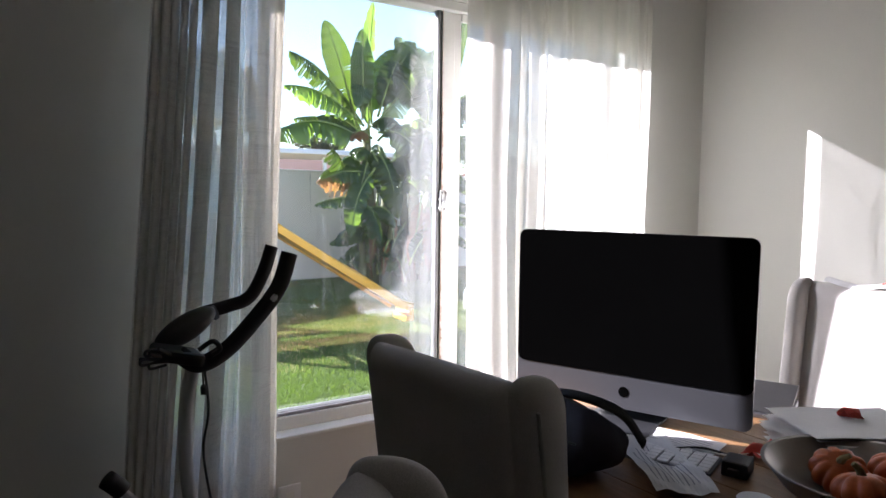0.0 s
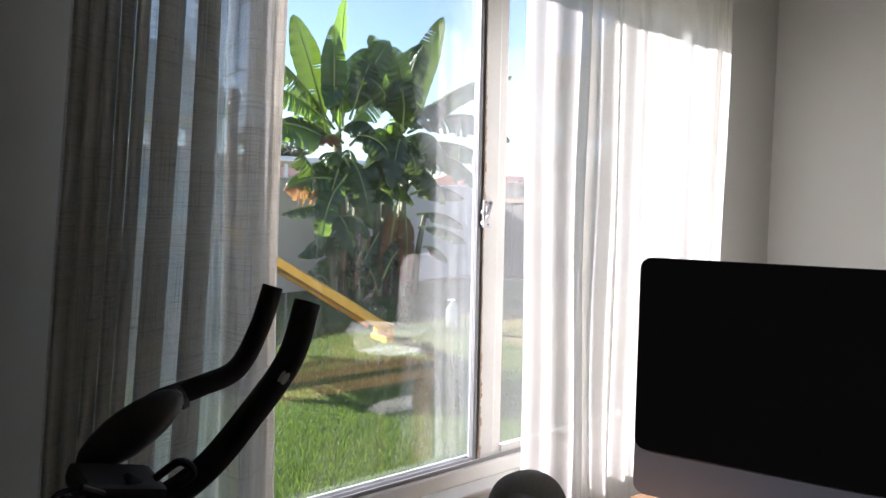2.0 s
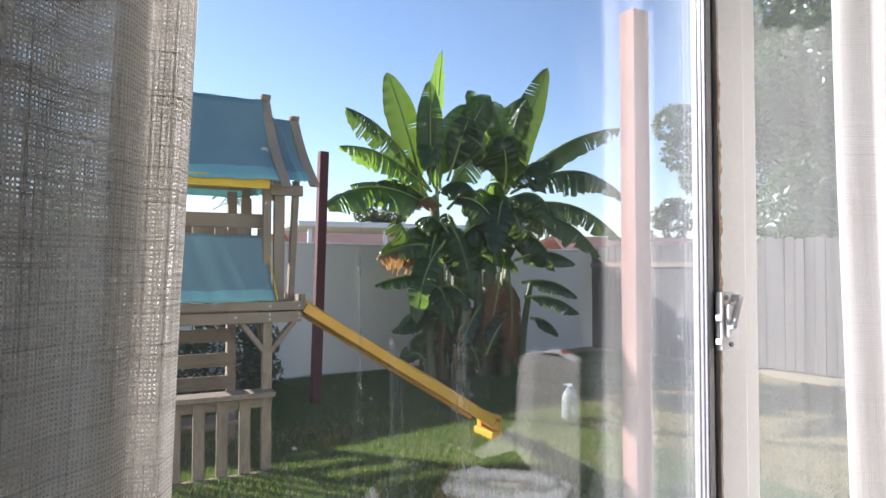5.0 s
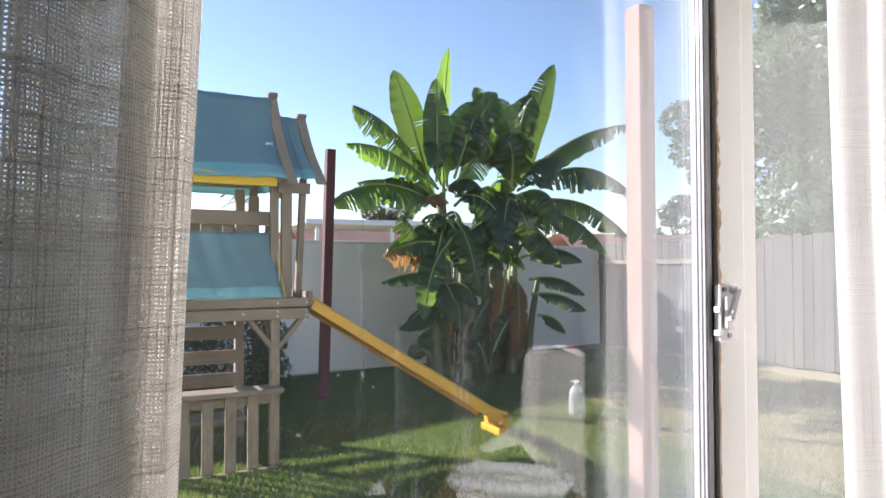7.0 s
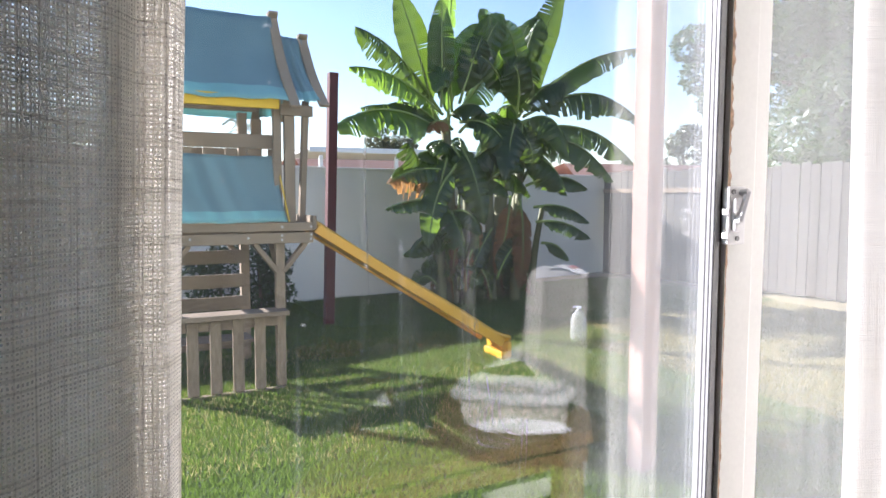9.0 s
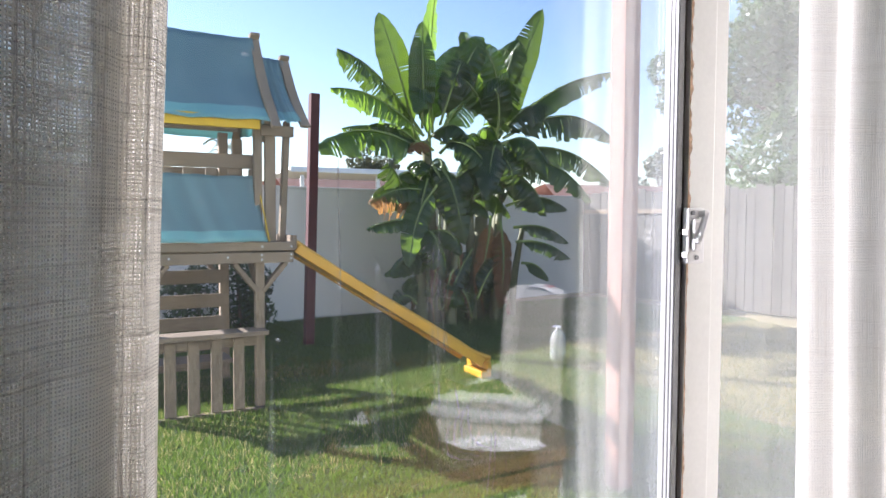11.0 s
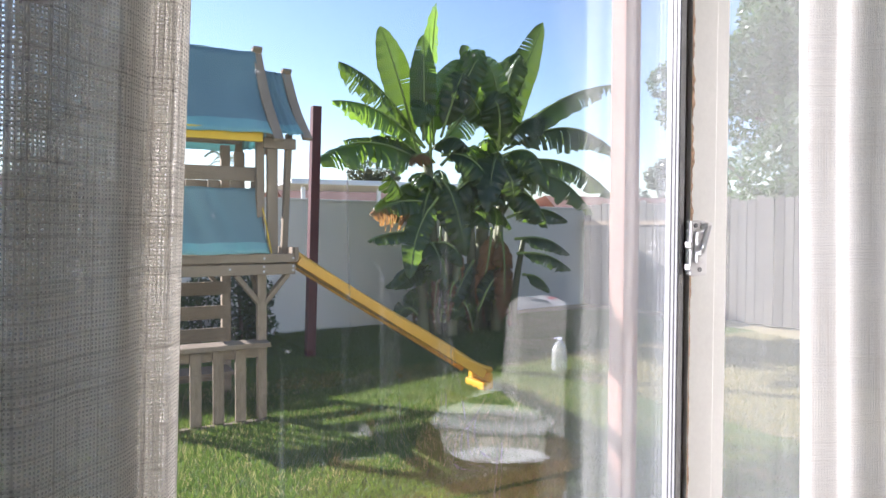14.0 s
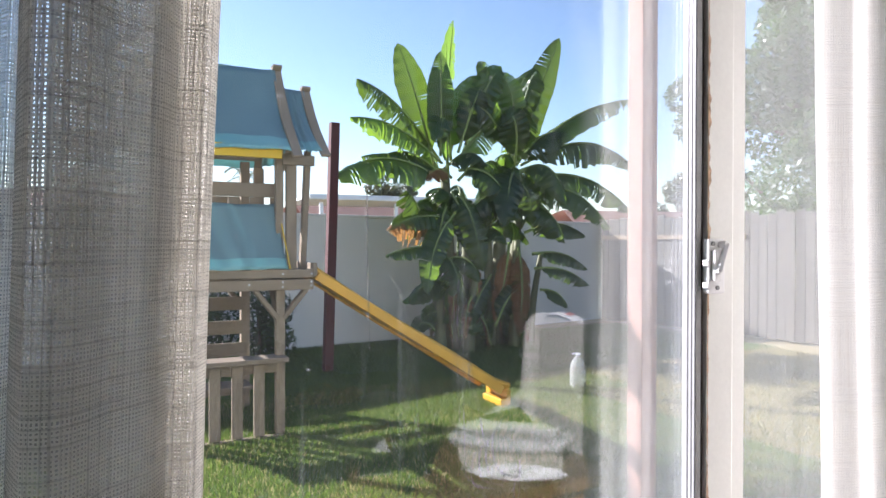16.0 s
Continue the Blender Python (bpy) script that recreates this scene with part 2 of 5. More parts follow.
HOUSE = plain("neighbour_stucco", (0.62, 0.55, 0.48), 0.95, vary=0.06, scale=1)
BARK = plain("bark", (0.12, 0.085, 0.06), 0.95, vary=0.35, scale=12, relief=0.8, fine=40, stretch=(1, 1, 0.3))
LEAF = leafy("tree_leaf", (0.03, 0.06, 0.018), (0.06, 0.11, 0.03), (0.07, 0.13, 0.025))
BUSH_LEAF = leafy("bush_leaf", (0.02, 0.05, 0.014), (0.045, 0.09, 0.02), (0.08, 0.15, 0.02), 0.3)
# Distance haze is mixed into this leaf colour, paler and greyer than LEAF.
HAZY_LEAF = leafy("hazy_leaf", (0.11, 0.125, 0.07), (0.18, 0.19, 0.10), (0.2, 0.24, 0.09), 0.3)
BANANA = leafy("banana_leaf", (0.020, 0.050, 0.013), (0.055, 0.105, 0.024), (0.17, 0.285, 0.028), 0.42, 0.26)
# Brighter copy of the banana leaf, sunlight put into its colour for chosen leaves.
BANANA_LIT = leafy("lit_banana_leaf", (0.04, 0.085, 0.016), (0.075, 0.14, 0.03), (0.17, 0.29, 0.035), 0.45, 0.3)
BANANA_RIB = leafy("banana_rib", (0.22, 0.30, 0.08), (0.34, 0.42, 0.12), (0.3, 0.4, 0.1), 0.2, 0.4)
BANANA_DRY = leafy("banana_dry_leaf", (0.13, 0.055, 0.022), (0.34, 0.16, 0.06), (0.40, 0.20, 0.06), 0.35, 0.8)
BANANA_STEM = plain("banana_stem", (0.15, 0.15, 0.065), 0.6, vary=0.4, scale=5, relief=0.3, fine=30, stretch=(3, 3, 0.4))
GRASS_DRY = leafy("dry_grass_blade", (0.20, 0.19, 0.07), (0.42, 0.35, 0.17), (0.5, 0.42, 0.18), 0.35, 0.7)
GRASS = leafy("grass_blade", (0.036, 0.075, 0.014), (0.11, 0.175, 0.036), (0.20, 0.32, 0.035), 0.36, 0.6)
PLASTIC, nt_, b_ = material("clear_bottle_plastic")
b_.inputs["Base Color"].default_value, b_.inputs["Roughness"].default_value = (0.92, 0.95, 0.96, 1), 0.12
b_.inputs["Transmission Weight"].default_value, b_.inputs["IOR"].default_value = 0.82, 1.25


def canvas():
    """Teal awning canvas with a paler woven hem near its lower edge."""
    m, nt, b = material("teal_canvas")
    uv = coords(nt, (1, 1, 1), "UV")
    sep = nt.nodes.new("ShaderNodeSeparateXYZ")
    nt.links.new(uv, sep.inputs[0])
    hem = maths(nt, "LESS_THAN", sep.outputs[1], 0.17)
    stain = noise(nt, coords(nt), 3.5, 5)
    c = mixed(nt, ramp(nt, stain, [(0.3, (0.20, 0.32, 0.34)), (0.7, (0.26, 0.39, 0.40))]), ramp(nt, stain, [(0.3, (0.25, 0.50, 0.50)), (0.7, (0.32, 0.58, 0.57))]), hem)
    nt.links.new(c, b.inputs["Base Color"])
    b.inputs["Roughness"].default_value = 0.6
    tr = nt.nodes.new("ShaderNodeBsdfTranslucent")
    nt.links.new(c, tr.inputs[0])
    mix = node(nt, "MixShader", Fac=0.4)
    nt.links.new(b.outputs[0], mix.inputs[1])
    nt.links.new(tr.outputs[0], mix.inputs[2])
    nt.links.new(mix.outputs[0], nt.nodes["Material Output"].inputs[0])
    bump(nt, b, noise(nt, coords(nt), 9.0, 4), 0.3, 0.02)
    return m


CANVAS = canvas()


def lawn():
    m, nt, b = material("lawn_soil")
    vec = coords(nt)
    fine, mid, big = noise(nt, vec, 55.0, 5), noise(nt, vec, 6.0, 4), noise(nt, vec, 0.7, 3)
    c = ramp(nt, fine, [(0.3, (0.022, 0.045, 0.010)), (0.55, (0.05, 0.085, 0.02)), (0.75, (0.11, 0.135, 0.04))])
    c = mixed(nt, c, ramp(nt, mid, [(0.3, (0.035, 0.07, 0.014)), (0.7, (0.09, 0.105, 0.04))]), 0.4)
    c = mixed(nt, c, (0.30, 0.24, 0.13), ramp(nt, big, [(0.55, grey(0)), (0.75, grey(0.5))]))
    sep = nt.nodes.new("ShaderNodeSeparateXYZ")
    nt.links.new(vec, sep.inputs[0])
    worn = maths(nt, "ADD", maths(nt, "MULTIPLY", sep.outputs[0], 0.28), maths(nt, "SUBTRACT", mid, 1.65))
    c = mixed(nt, c, ramp(nt, fine, [(0.3, (0.26, 0.20, 0.10)), (0.7, (0.46, 0.38, 0.22))]), ramp(nt, worn, [(0.0, grey(0)), (0.35, grey(0.85))]))
    nt.links.new(c, b.inputs["Base Color"])
    b.inputs["Roughness"].default_value = 0.95
    bump(nt, b, fine, 0.9, 0.03)
    return m


LAWN = lawn()


# ---- mesh helpers ----
def box(bm, lo, hi, bevel=0.0, turn=None):
    """A box between two corners, with its edges eased."""
    lo, hi = Vector(lo), Vector(hi)
    m = Matrix.Translation((lo + hi) / 2) @ (turn or Matrix()) @ Matrix.Diagonal((*(hi - lo), 1))
    made = bmesh.ops.create_cube(bm, size=1.0, matrix=m)["verts"]
    if bevel:
        edges = list({e for v in made for e in v.link_edges})
        bmesh.ops.bevel(bm, geom=edges, offset=bevel, segments=2, profile=0.6, affect="EDGES")
    return bm


def beam(bm, a, b, w, h, bevel=0.006, up=(0, 0, 1)):
    """A board from a to b, w wide and h high across."""
    a, b = Vector(a), Vector(b)
    z = (b - a).normalized()
    x = Vector(up).cross(z)
    x = x.normalized() if x.length > 1e-4 else Vector((1, 0, 0))
    y = z.cross(x)
    m = Matrix.Translation((a + b) / 2) @ Matrix((x, y, z)).transposed().to_4x4() @ Matrix.Diagonal((w, h, (b - a).length, 1))
    made = bmesh.ops.create_cube(bm, size=1.0, matrix=m)["verts"]
    if bevel:
        bmesh.ops.bevel(bm, geom=list({e for v in made for e in v.link_edges}), offset=bevel, segments=1, affect="EDGES")
    return bm


def glide(pts, n):
    """n + 1 points on a smooth curve through pts."""
    p = [Vector(q) for q in pts]
    p = [2 * p[0] - p[1], *p, 2 * p[-1] - p[-2]]
    out = []
    for i in range(n + 1):
        s = i / n * (len(p) - 3)
        k = min(int(s), len(p) - 4)
        t = s - k
        a, b, c, d = p[k:k + 4]
        out.append(0.5 * (2 * b + (c - a) * t + (2 * a - 5 * b + 4 * c - d) * t * t + (3 * b - a - 3 * c + d) * t ** 3))
    return out


def tube(bm, pts, radius, n=24, sides=12, caps=True):
    """A round bar along a curve; radius is a number or a function of 0..1."""
    line = glide(pts, n)
    rings, side = [], None
    for i, p in enumerate(line):
        t = (line[min(i + 1, n)] - line[max(i - 1, 0)]).normalized()
        side = (side or (Vector((0, 0, 1)) if abs(t.z) < 0.9 else Vector((1, 0, 0))))
        side = (side - t * side.dot(t)).normalized()
        other, r = t.cross(side), radius(i / n) if callable(radius) else radius
        rings.append([bm.verts.new(p + r * (math.cos(a) * side + math.sin(a) * other)) for a in (2 * math.pi * k / sides for k in range(sides))])
    for a, b in zip(rings, rings[1:]):
        for k in range(sides):
            bm.faces.new((a[k], a[(k + 1) % sides], b[(k + 1) % sides], b[k]))
    if caps:
        bm.faces.new(rings[0][::-1])
        bm.faces.new(rings[-1])
    return bm


def lathe(bm, profile, sides=32, centre=(0, 0, 0), ribs=0, depth=0.0):
    """A turned body from (radius, height) pairs; ribs give lobes."""
    rings = []
    for r, z in profile:
        ring = []
        for k in range(sides):
            a = 2 * math.pi * k / sides
            q = r * (1 - depth * abs(math.cos(ribs * a / 2)) ** 6) if ribs else r
            ring.append(bm.verts.new((centre[0] + q * math.cos(a), centre[1] + q * math.sin(a), centre[2] + z)))
        rings.append(ring)
    for a, b in zip(rings, rings[1:]):
        for k in range(sides):
            bm.faces.new((a[k], a[(k + 1) % sides], b[(k + 1) % sides], b[k]))
    bm.faces.new(rings[0][::-1])
    bm.faces.new(rings[-1])
    return bm


def sheet(bm, fn, nu, nv):
    """A grid of fn(u, v), u and v in 0..1, with its own map."""
    uv = bm.loops.layers.uv.verify()
    g = [[bm.verts.new(fn(i / nu, j / nv)) for j in range(nv + 1)] for i in range(nu + 1)]
    for i in range(nu):
        for j in range(nv):
            f = bm.faces.new((g[i][j], g[i + 1][j], g[i + 1][j + 1], g[i][j + 1]))
            for loop, (a, b) in zip(f.loops, ((i, j), (i + 1, j), (i + 1, j + 1), (i, j + 1))):
                loop[uv].uv = (a / nu, b / nv)
    return bm


def mesh_of(name, bm, mat, smooth):
    bmesh.ops.recalc_face_normals(bm, faces=bm.faces)
    me = bpy.data.meshes.new(name)
    bm.to_mesh(me)
    bm.free()
    me.materials.append(mat)
    if smooth:
        me.shade_smooth()
    return me


def part(name, bm, mat, parent, label="", smooth=False):
    ob = new(name, mesh_of(name, bm, mat, smooth))
    ob.parent = parent
    return tagged(ob, label)


def thing(name, m, label, category, group="", kind=""):
    ob = new(name)
    ob.empty_display_size = 0.1
    ob.matrix_basis = m
    return tagged(ob, label, category, group, kind)


def solo(name, bm, mat, label, category, group="", kind="", m=None, smooth=False):
    ob = new(name, mesh_of(name, bm, mat, smooth))
    if m:
        ob.matrix_basis = m
    return tagged(ob, label, category, group, kind)


def B():
    return bmesh.new()


# ---- the room ----
WX0, WX1, WZ0, WZ1 = -0.05, 2.10, 0.52, 2.075   # the window's opening
WY, WOUT = 2.645, 2.80                          # inner and outer face of the window wall
RX0, RX1, RY0, TOP = -5.0, 2.525, -7.0, 2.55    # the room's other walls
GROUND = -0.08


def structure(name, lo, hi, mat, label, category, bevel=0.0):
    return solo(name, box(B(), lo, hi, bevel), mat, label, category, kind="structure")


bm = B()
box(bm, (RX0 - 0.15, WY, -0.1), (WX0, WOUT, TOP))
box(bm, (WX1, WY, -0.1), (RX1 + 0.15, WOUT, TOP))
box(bm, (WX0, WY, -0.1), (WX1, WOUT, WZ0 - 0.012))
box(bm, (WX0, WY, WZ1), (WX1, WOUT, TOP))
solo("wall_north", bm, WALL, "cream painted wall with a wide window opening", "wall", kind="structure")
structure("wall_east", (RX1, RY0, -0.1), (RX1 + 0.15, WY, TOP), WALL, "plain cream painted wall", "wall")
structure("wall_west", (RX0 - 0.15, RY0, -0.1), (RX0, WY, TOP), WALL, "plain cream painted wall in shade", "wall")
structure("wall_south", (RX0 - 0.15, RY0 - 0.15, -0.1), (RX1 + 0.15, RY0, TOP), WALL, "plain cream painted wall", "wall")
structure("ceiling", (RX0 - 0.15, RY0 - 0.15, TOP), (RX1 + 0.15, WOUT, TOP + 0.12), CEILING, "white painted ceiling", "ceiling")
floor_slab = structure("floor", (RX0, RY0, -0.1), (RX1, WY, -0.012), GAP, "brown wooden board floor", "floor")
for i in range(59):
    y0 = RY0 + 0.163 * i
    part("floor_board", box(B(), (RX0 + 0.004, y0 + 0.002, -0.012), (RX1 - 0.004, min(y0 + 0.161, WY - 0.003), 0.0), 0.002), FLOOR, floor_slab)
structure("baseboard", (RX0 + 0.01, WY - 0.014, 0.0), (RX1 - 0.01, WY, 0.09), VINYL, "white painted skirting board", "baseboard", 0.004)

# The sliding window: a fixed pane and a sash that meet at a tall stile.
win = thing("window_1", pose(0, 0, 0), "wide sliding window with cream vinyl frame and worn stile", "window", kind="structure")
FY0, FY1 = 2.70, 2.79
bm = B()
box(bm, (WX0, FY0, WZ0), (WX1, FY1, WZ0 + 0.045), 0.004)
box(bm, (WX0, FY0, WZ1 - 0.035), (WX1, FY1, WZ1), 0.004)
box(bm, (WX0, FY0, WZ0 + 0.045), (WX0 + 0.02, FY1, WZ1 - 0.035), 0.004)
box(bm, (WX1 - 0.04, FY0, WZ0 + 0.045), (WX1, FY1, WZ1 - 0.035), 0.004)
part("window_frame", bm, VINYL, win)
part("window_sill", box(B(), (WX0, WY - 0.012, WZ0 - 0.012), (WX1, FY0, WZ0 + 0.002), 0.005), VINYL, win, "cream window sill catching the sun")
for k, y in enumerate((2.712, 2.735, 2.757)):
    part("track", box(B(), (WX0 + 0.04, y, WZ0 + 0.045), (WX1 - 0.04, y + 0.004, WZ0 + 0.057), 0.001), ALU, win, "thin aluminium track")
part("fixed_pane", box(B(), (WX0 + 0.02, 2.752, WZ0 + 0.05), (1.005, 2.756, WZ1 - 0.03)), GLASS_L, win, "clear glass pane with dried drips").visible_shadow = False
part("sash_pane", box(B(), (1.082, 2.735, WZ0 + 0.06), (WX1 - 0.045, 2.739, WZ1 - 0.045)), GLASS_R, win, "dusty clear glass pane").visible_shadow = False
FILM, nt_f, b_f = material("dried_smear")
b_f.inputs["Base Color"].default_value, b_f.inputs["Roughness"].default_value = (0.85, 0.85, 0.84, 1), 0.9
clear_f = node(nt_f, "BsdfTransparent")
mix_f = nt_f.nodes.new("ShaderNodeMixShader")
nt_f.links.new(ramp(nt_f, noise(nt_f, coords(nt_f), 30.0, 4), [(0.35, grey(0.95)), (0.7, grey(0.62))]), mix_f.inputs[0])
nt_f.links.new(b_f.outputs[0], mix_f.inputs[1])
nt_f.links.new(clear_f.outputs[0], mix_f.inputs[2])
nt_f.links.new(mix_f.outputs[0], nt_f.nodes["Material Output"].inputs[0])
glass_fixed = [o for o in win.children if o.name.startswith("fixed_pane")][0]


def smear(pts, width):
    """A dried wipe mark: a thin uneven ribbon on the glass."""
    line, bm = glide([(x, 2.7505, z) for x, z in pts], 30), B()
    def edge(u, v):
        k = round(u * 30)
        t = (line[min(k + 1, 30)] - line[max(k - 1, 0)]).normalized()
        return line[k] + Vector((-t.z, 0, t.x)) * (v - 0.5) * width * (0.5 + 0.5 * math.sin(math.pi * u)) * (0.7 + 0.3 * math.sin(19 * u))
    part("smear", sheet(bm, edge, 30, 1), FILM, glass_fixed).visible_shadow = False


for k in range(4):
    smear([(0.655 - 0.006 * k, 1.12 - 0.01 * k), (0.640 - 0.009 * k, 1.09 - 0.004 * k), (0.648 - 0.012 * k, 1.055 - 0.004 * k), (0.672 - 0.008 * k, 1.040 - 0.004 * k)], 0.004)
smear([(0.676, 1.06), (0.672, 1.00), (0.664, 0.94), (0.655, 0.86)], 0.005)
smear([(0.682, 1.06), (0.680, 1.00), (0.671, 0.93), (0.662, 0.85)], 0.004)
for x, z0, z1 in ((0.590, 1.30, 1.12), (0.598, 1.32, 1.05), (0.606, 1.26, 1.14), (0.470, 1.45, 1.22), (0.535, 1.24, 1.08)):
    smear([(x, z0), (x - 0.002, z0 * 0.6 + z1 * 0.4), (x + 0.002, z1)], 0.0035)
smear([(0.606, 1.20), (0.618, 1.14), (0.628, 1.09)], 0.003)
Z0, Z1 = WZ0 + 0.045, WZ1 - 0.035
part("fixed_stile", box(B(), (0.985, 2.731, Z0), (0.9965, 2.757, Z1), 0.0015), ALU, win, "ridged aluminium stile")
for y, r in ((2.7335, 0.0026), (2.7400, 0.0032), (2.7475, 0.0036)):
    part("rib", tube(B(), [(0.9838 + r, y, Z0), (0.9838 + r, y, (Z0 + Z1) / 2), (0.9838 + r, y, Z1)], r, 4, 12), ALU, win, smooth=True)
part("seal", box(B(), (0.9970, 2.735, Z0), (1.0037, 2.757, Z1), 0.001), SEAL, win, "blackened rubber seal")


def peel(lo, side):
    """The flaking edge of the stile: a thin strip whose border wanders, wide in some stretches and gone in others."""
    def fn(u, v):
        w = 0.0012 + 0.0075 * max(0.0, math.sin(7.3 * v + 0.6) * math.sin(3.1 * v + 1.9) + 0.22) * (0.55 + 0.3 * math.sin(97 * v) + 0.25 * math.sin(231 * v + 2.0) + 0.2 * math.sin(523 * v))
        return (lo + max(0.0006, w) * u, side, Z0 + (Z1 - Z0) * v)
    return fn


flake = sheet(B(), peel(1.0040, 2.7262), 1, 420)
part("worn_edge", flake, RUST, win, "peeling brown edge of the stile")
part("sash_stile", box(B(), (1.004, 2.7275, Z0), (1.0635, 2.745, Z1), 0.004), VINYL, win, "cream sash stile")
part("sash_stile", box(B(), (1.064, 2.733, Z0), (1.096, 2.745, Z1), 0.003), VINYL, win)
bm = B()
box(bm, (1.096, 2.727, Z0), (WX1 - 0.04, 2.745, Z0 + 0.03), 0.003)
box(bm, (1.096, 2.727, Z1 - 0.03), (WX1 - 0.04, 2.745, Z1), 0.003)
box(bm, (WX1 - 0.065, 2.727, Z0 + 0.03), (WX1 - 0.04, 2.745, Z1 - 0.03), 0.003)
part("sash_rail", bm, VINYL, win)
latch = part("latch", box(B(), (0.9945, 2.716, 1.270), (1.030, 2.7265, 1.352), 0.003), VINYL_WHITE, win, "white plastic sash latch")
part("latch_body", box(B(), (0.999, 2.708, 1.288), (1.016, 2.7155, 1.336), 0.004), VINYL_WHITE, latch)
bm = B()
beam(bm, (1.0035, 2.705, 1.302), (1.021, 2.706, 1.346), 0.008, 0.011, 0.003, (0, 1, 0))
tube(bm, [(1.0045, 2.708, 1.305), (1.0045, 2.7025, 1.305)], 0.0056, 4, 14)
tube(bm, [(1.019, 2.7155, 1.343), (1.019, 2.703, 1.344)], 0.0055, 4, 12)
part("lever", bm, VINYL_WHITE, latch)
for x, z in ((1.002, 1.3445), (1.012, 1.279)):
    part("screw", tube(B(), [(x, 2.7162, z), (x, 2.7135, z)], 0.0034, 3, 10), ALU, latch)
for z in (1.279, 1.312):
    part("keeper", box(B(), (0.9905, 2.714, z), (0.9940, 2.724, z + 0.008), 0.001), VINYL_WHITE, latch)

outlet = thing("wall_outlet", pose(0.345, WY, 0.29), "white plastic wall outlet plate below the window", "outlet")
part("plate", box(B(), (-0.04, -0.007, -0.06), (0.04, 0.0, 0.06), 0.004), VINYL_WHITE, outlet)
for z in (-0.022, 0.022):
    part("socket", box(B(), (-0.016, -0.009, z - 0.013), (0.016, -0.0065, z + 0.013), 0.002), VINYL, outlet)

# ---- curtains ----
rod = thing("curtain_rod", pose(0, 0, 0), "dark metal curtain rod above the window", "curtain rod")
part("rod", tube(B(), [(-0.25, 2.50, 2.44), (1.05, 2.50, 2.44), (2.35, 2.50, 2.44)], 0.011, 8, 12), ROD, rod)
for x in (-0.22, 1.05, 2.32):
    part("bracket", beam(B(), (x, 2.49, 2.44), (x, WY, 2.44), 0.014, 0.02, 0.003), ROD, rod)


def curtain(name, line, label, seed, mat, z0=0.03, z1=2.46):
    """A hanging linen drop. line(s) gives its place in plan, s in 0..1 along the cloth."""
    nu, nv = 640, 36
    rng = random.Random(seed)
    ph = [rng.uniform(0, 6.28) for _ in range(4)]

    def fn(u, v):
        x, y = line(u, v)
        y += 0.006 * math.sin(3 * v * 3.1 + 9 * u + ph[0]) * (1 - v) + 0.003 * math.sin(11 * v + 17 * u + ph[1])
        x += 0.006 * math.sin(2.3 * v * 3.1 + ph[2] + 4 * u) * (1 - v)
        return (x, y, z0 + (z1 - z0) * v)
    bm = sheet(B(), fn, nu, nv)
    uv = bm.loops.layers.uv.verify()
    run = [0.0]
    for i in range(nu):
        run.append(run[-1] + math.dist(line(i / nu, 0.5), line((i + 1) / nu, 0.5)))
    for f in bm.faces:
        for loop in f.loops:
            loop[uv].uv = (run[round(loop[uv].uv[0] * nu)], loop[uv].uv[1] * (z1 - z0))
    ob = solo(name, bm, mat, label, "curtain", group="linen curtains", smooth=True)
    return ob


def left_line(u, v):
    # loose folds at the wall, a single bright layer, then a broad fold doubled back on itself
    if u < 0.30:
        s = u / 0.30
        x = -0.125 + 0.117 * s + 0.020 * math.sin(2 * math.pi * 5 * s)
        y = 2.490 + 0.032 * math.sin(2 * math.pi * 5 * s + 0.9) - 0.032 * math.sin(0.9)
    elif u < 0.52:
        s = (u - 0.30) / 0.22
        x = -0.008 + 0.133 * s + 0.042 * math.sin(2 * math.pi * 2 * s)
        y = 2.490 - 0.005 * s + 0.030 * math.sin(2 * math.pi * 2 * s + 0.9) - 0.030 * math.sin(0.9)
    elif u < 0.70:
        s = (u - 0.52) / 0.18
        x, y = 0.125 + 0.025 * s, 2.485 + 0.006 * math.sin(9 * s)
    elif u < 0.76:
        s = (u - 0.70) / 0.06
        x, y = 0.150 + 0.005 * s - 0.006 * math.sin(math.pi * s), 2.487 - 0.087 * s
    elif u < 0.95:
        s = (u - 0.76) / 0.19
        x = 0.155 + 0.103 * s
        y = 2.400 - 0.010 * math.sin(math.pi * min(1.0, 2.5 * s)) + 0.072 * s ** 1.35 - 0.009 * math.exp(-((s - 0.90) / 0.07) ** 2) + 0.006 * math.exp(-((s - 0.74) / 0.06) ** 2)
    else:
        s = (u - 0.95) / 0.05
        x, y = 0.258 - 0.091 * s, 2.474 - 0.044 * s + 0.012 * math.sin(math.pi * s)
    wave = 0.004 * math.sin(8.0 * v + 1.0) * max(0.0, (x - 0.15) / 0.1)
    return x + wave + (0.08 + 0.09 * min(1.0, max(0.0, (0.155 - x) / 0.06))) * (v - 0.56), y + (2.50 - y) * max(0.0, v - 0.7) / 0.3 * 0.6


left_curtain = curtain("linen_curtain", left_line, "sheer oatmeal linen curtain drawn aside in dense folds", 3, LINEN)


def hem_strip(u, v):
    """The turned-in side hem, lying against the inside of the front fold."""
    x, y = left_line(0.95 - 0.075 * u, v)
    return (x - 0.0015, y + 0.004 + 0.002 * math.sin(40 * v), 0.03 + 2.43 * v)


hem = sheet(B(), hem_strip, 24, 36)
layer = hem.loops.layers.uv.verify()
for f in hem.faces:
    for loop in f.loops:
        loop[layer].uv = (0.05 * loop[layer].uv[0] + 0.3011, 2.43 * loop[layer].uv[1] + 0.0007)
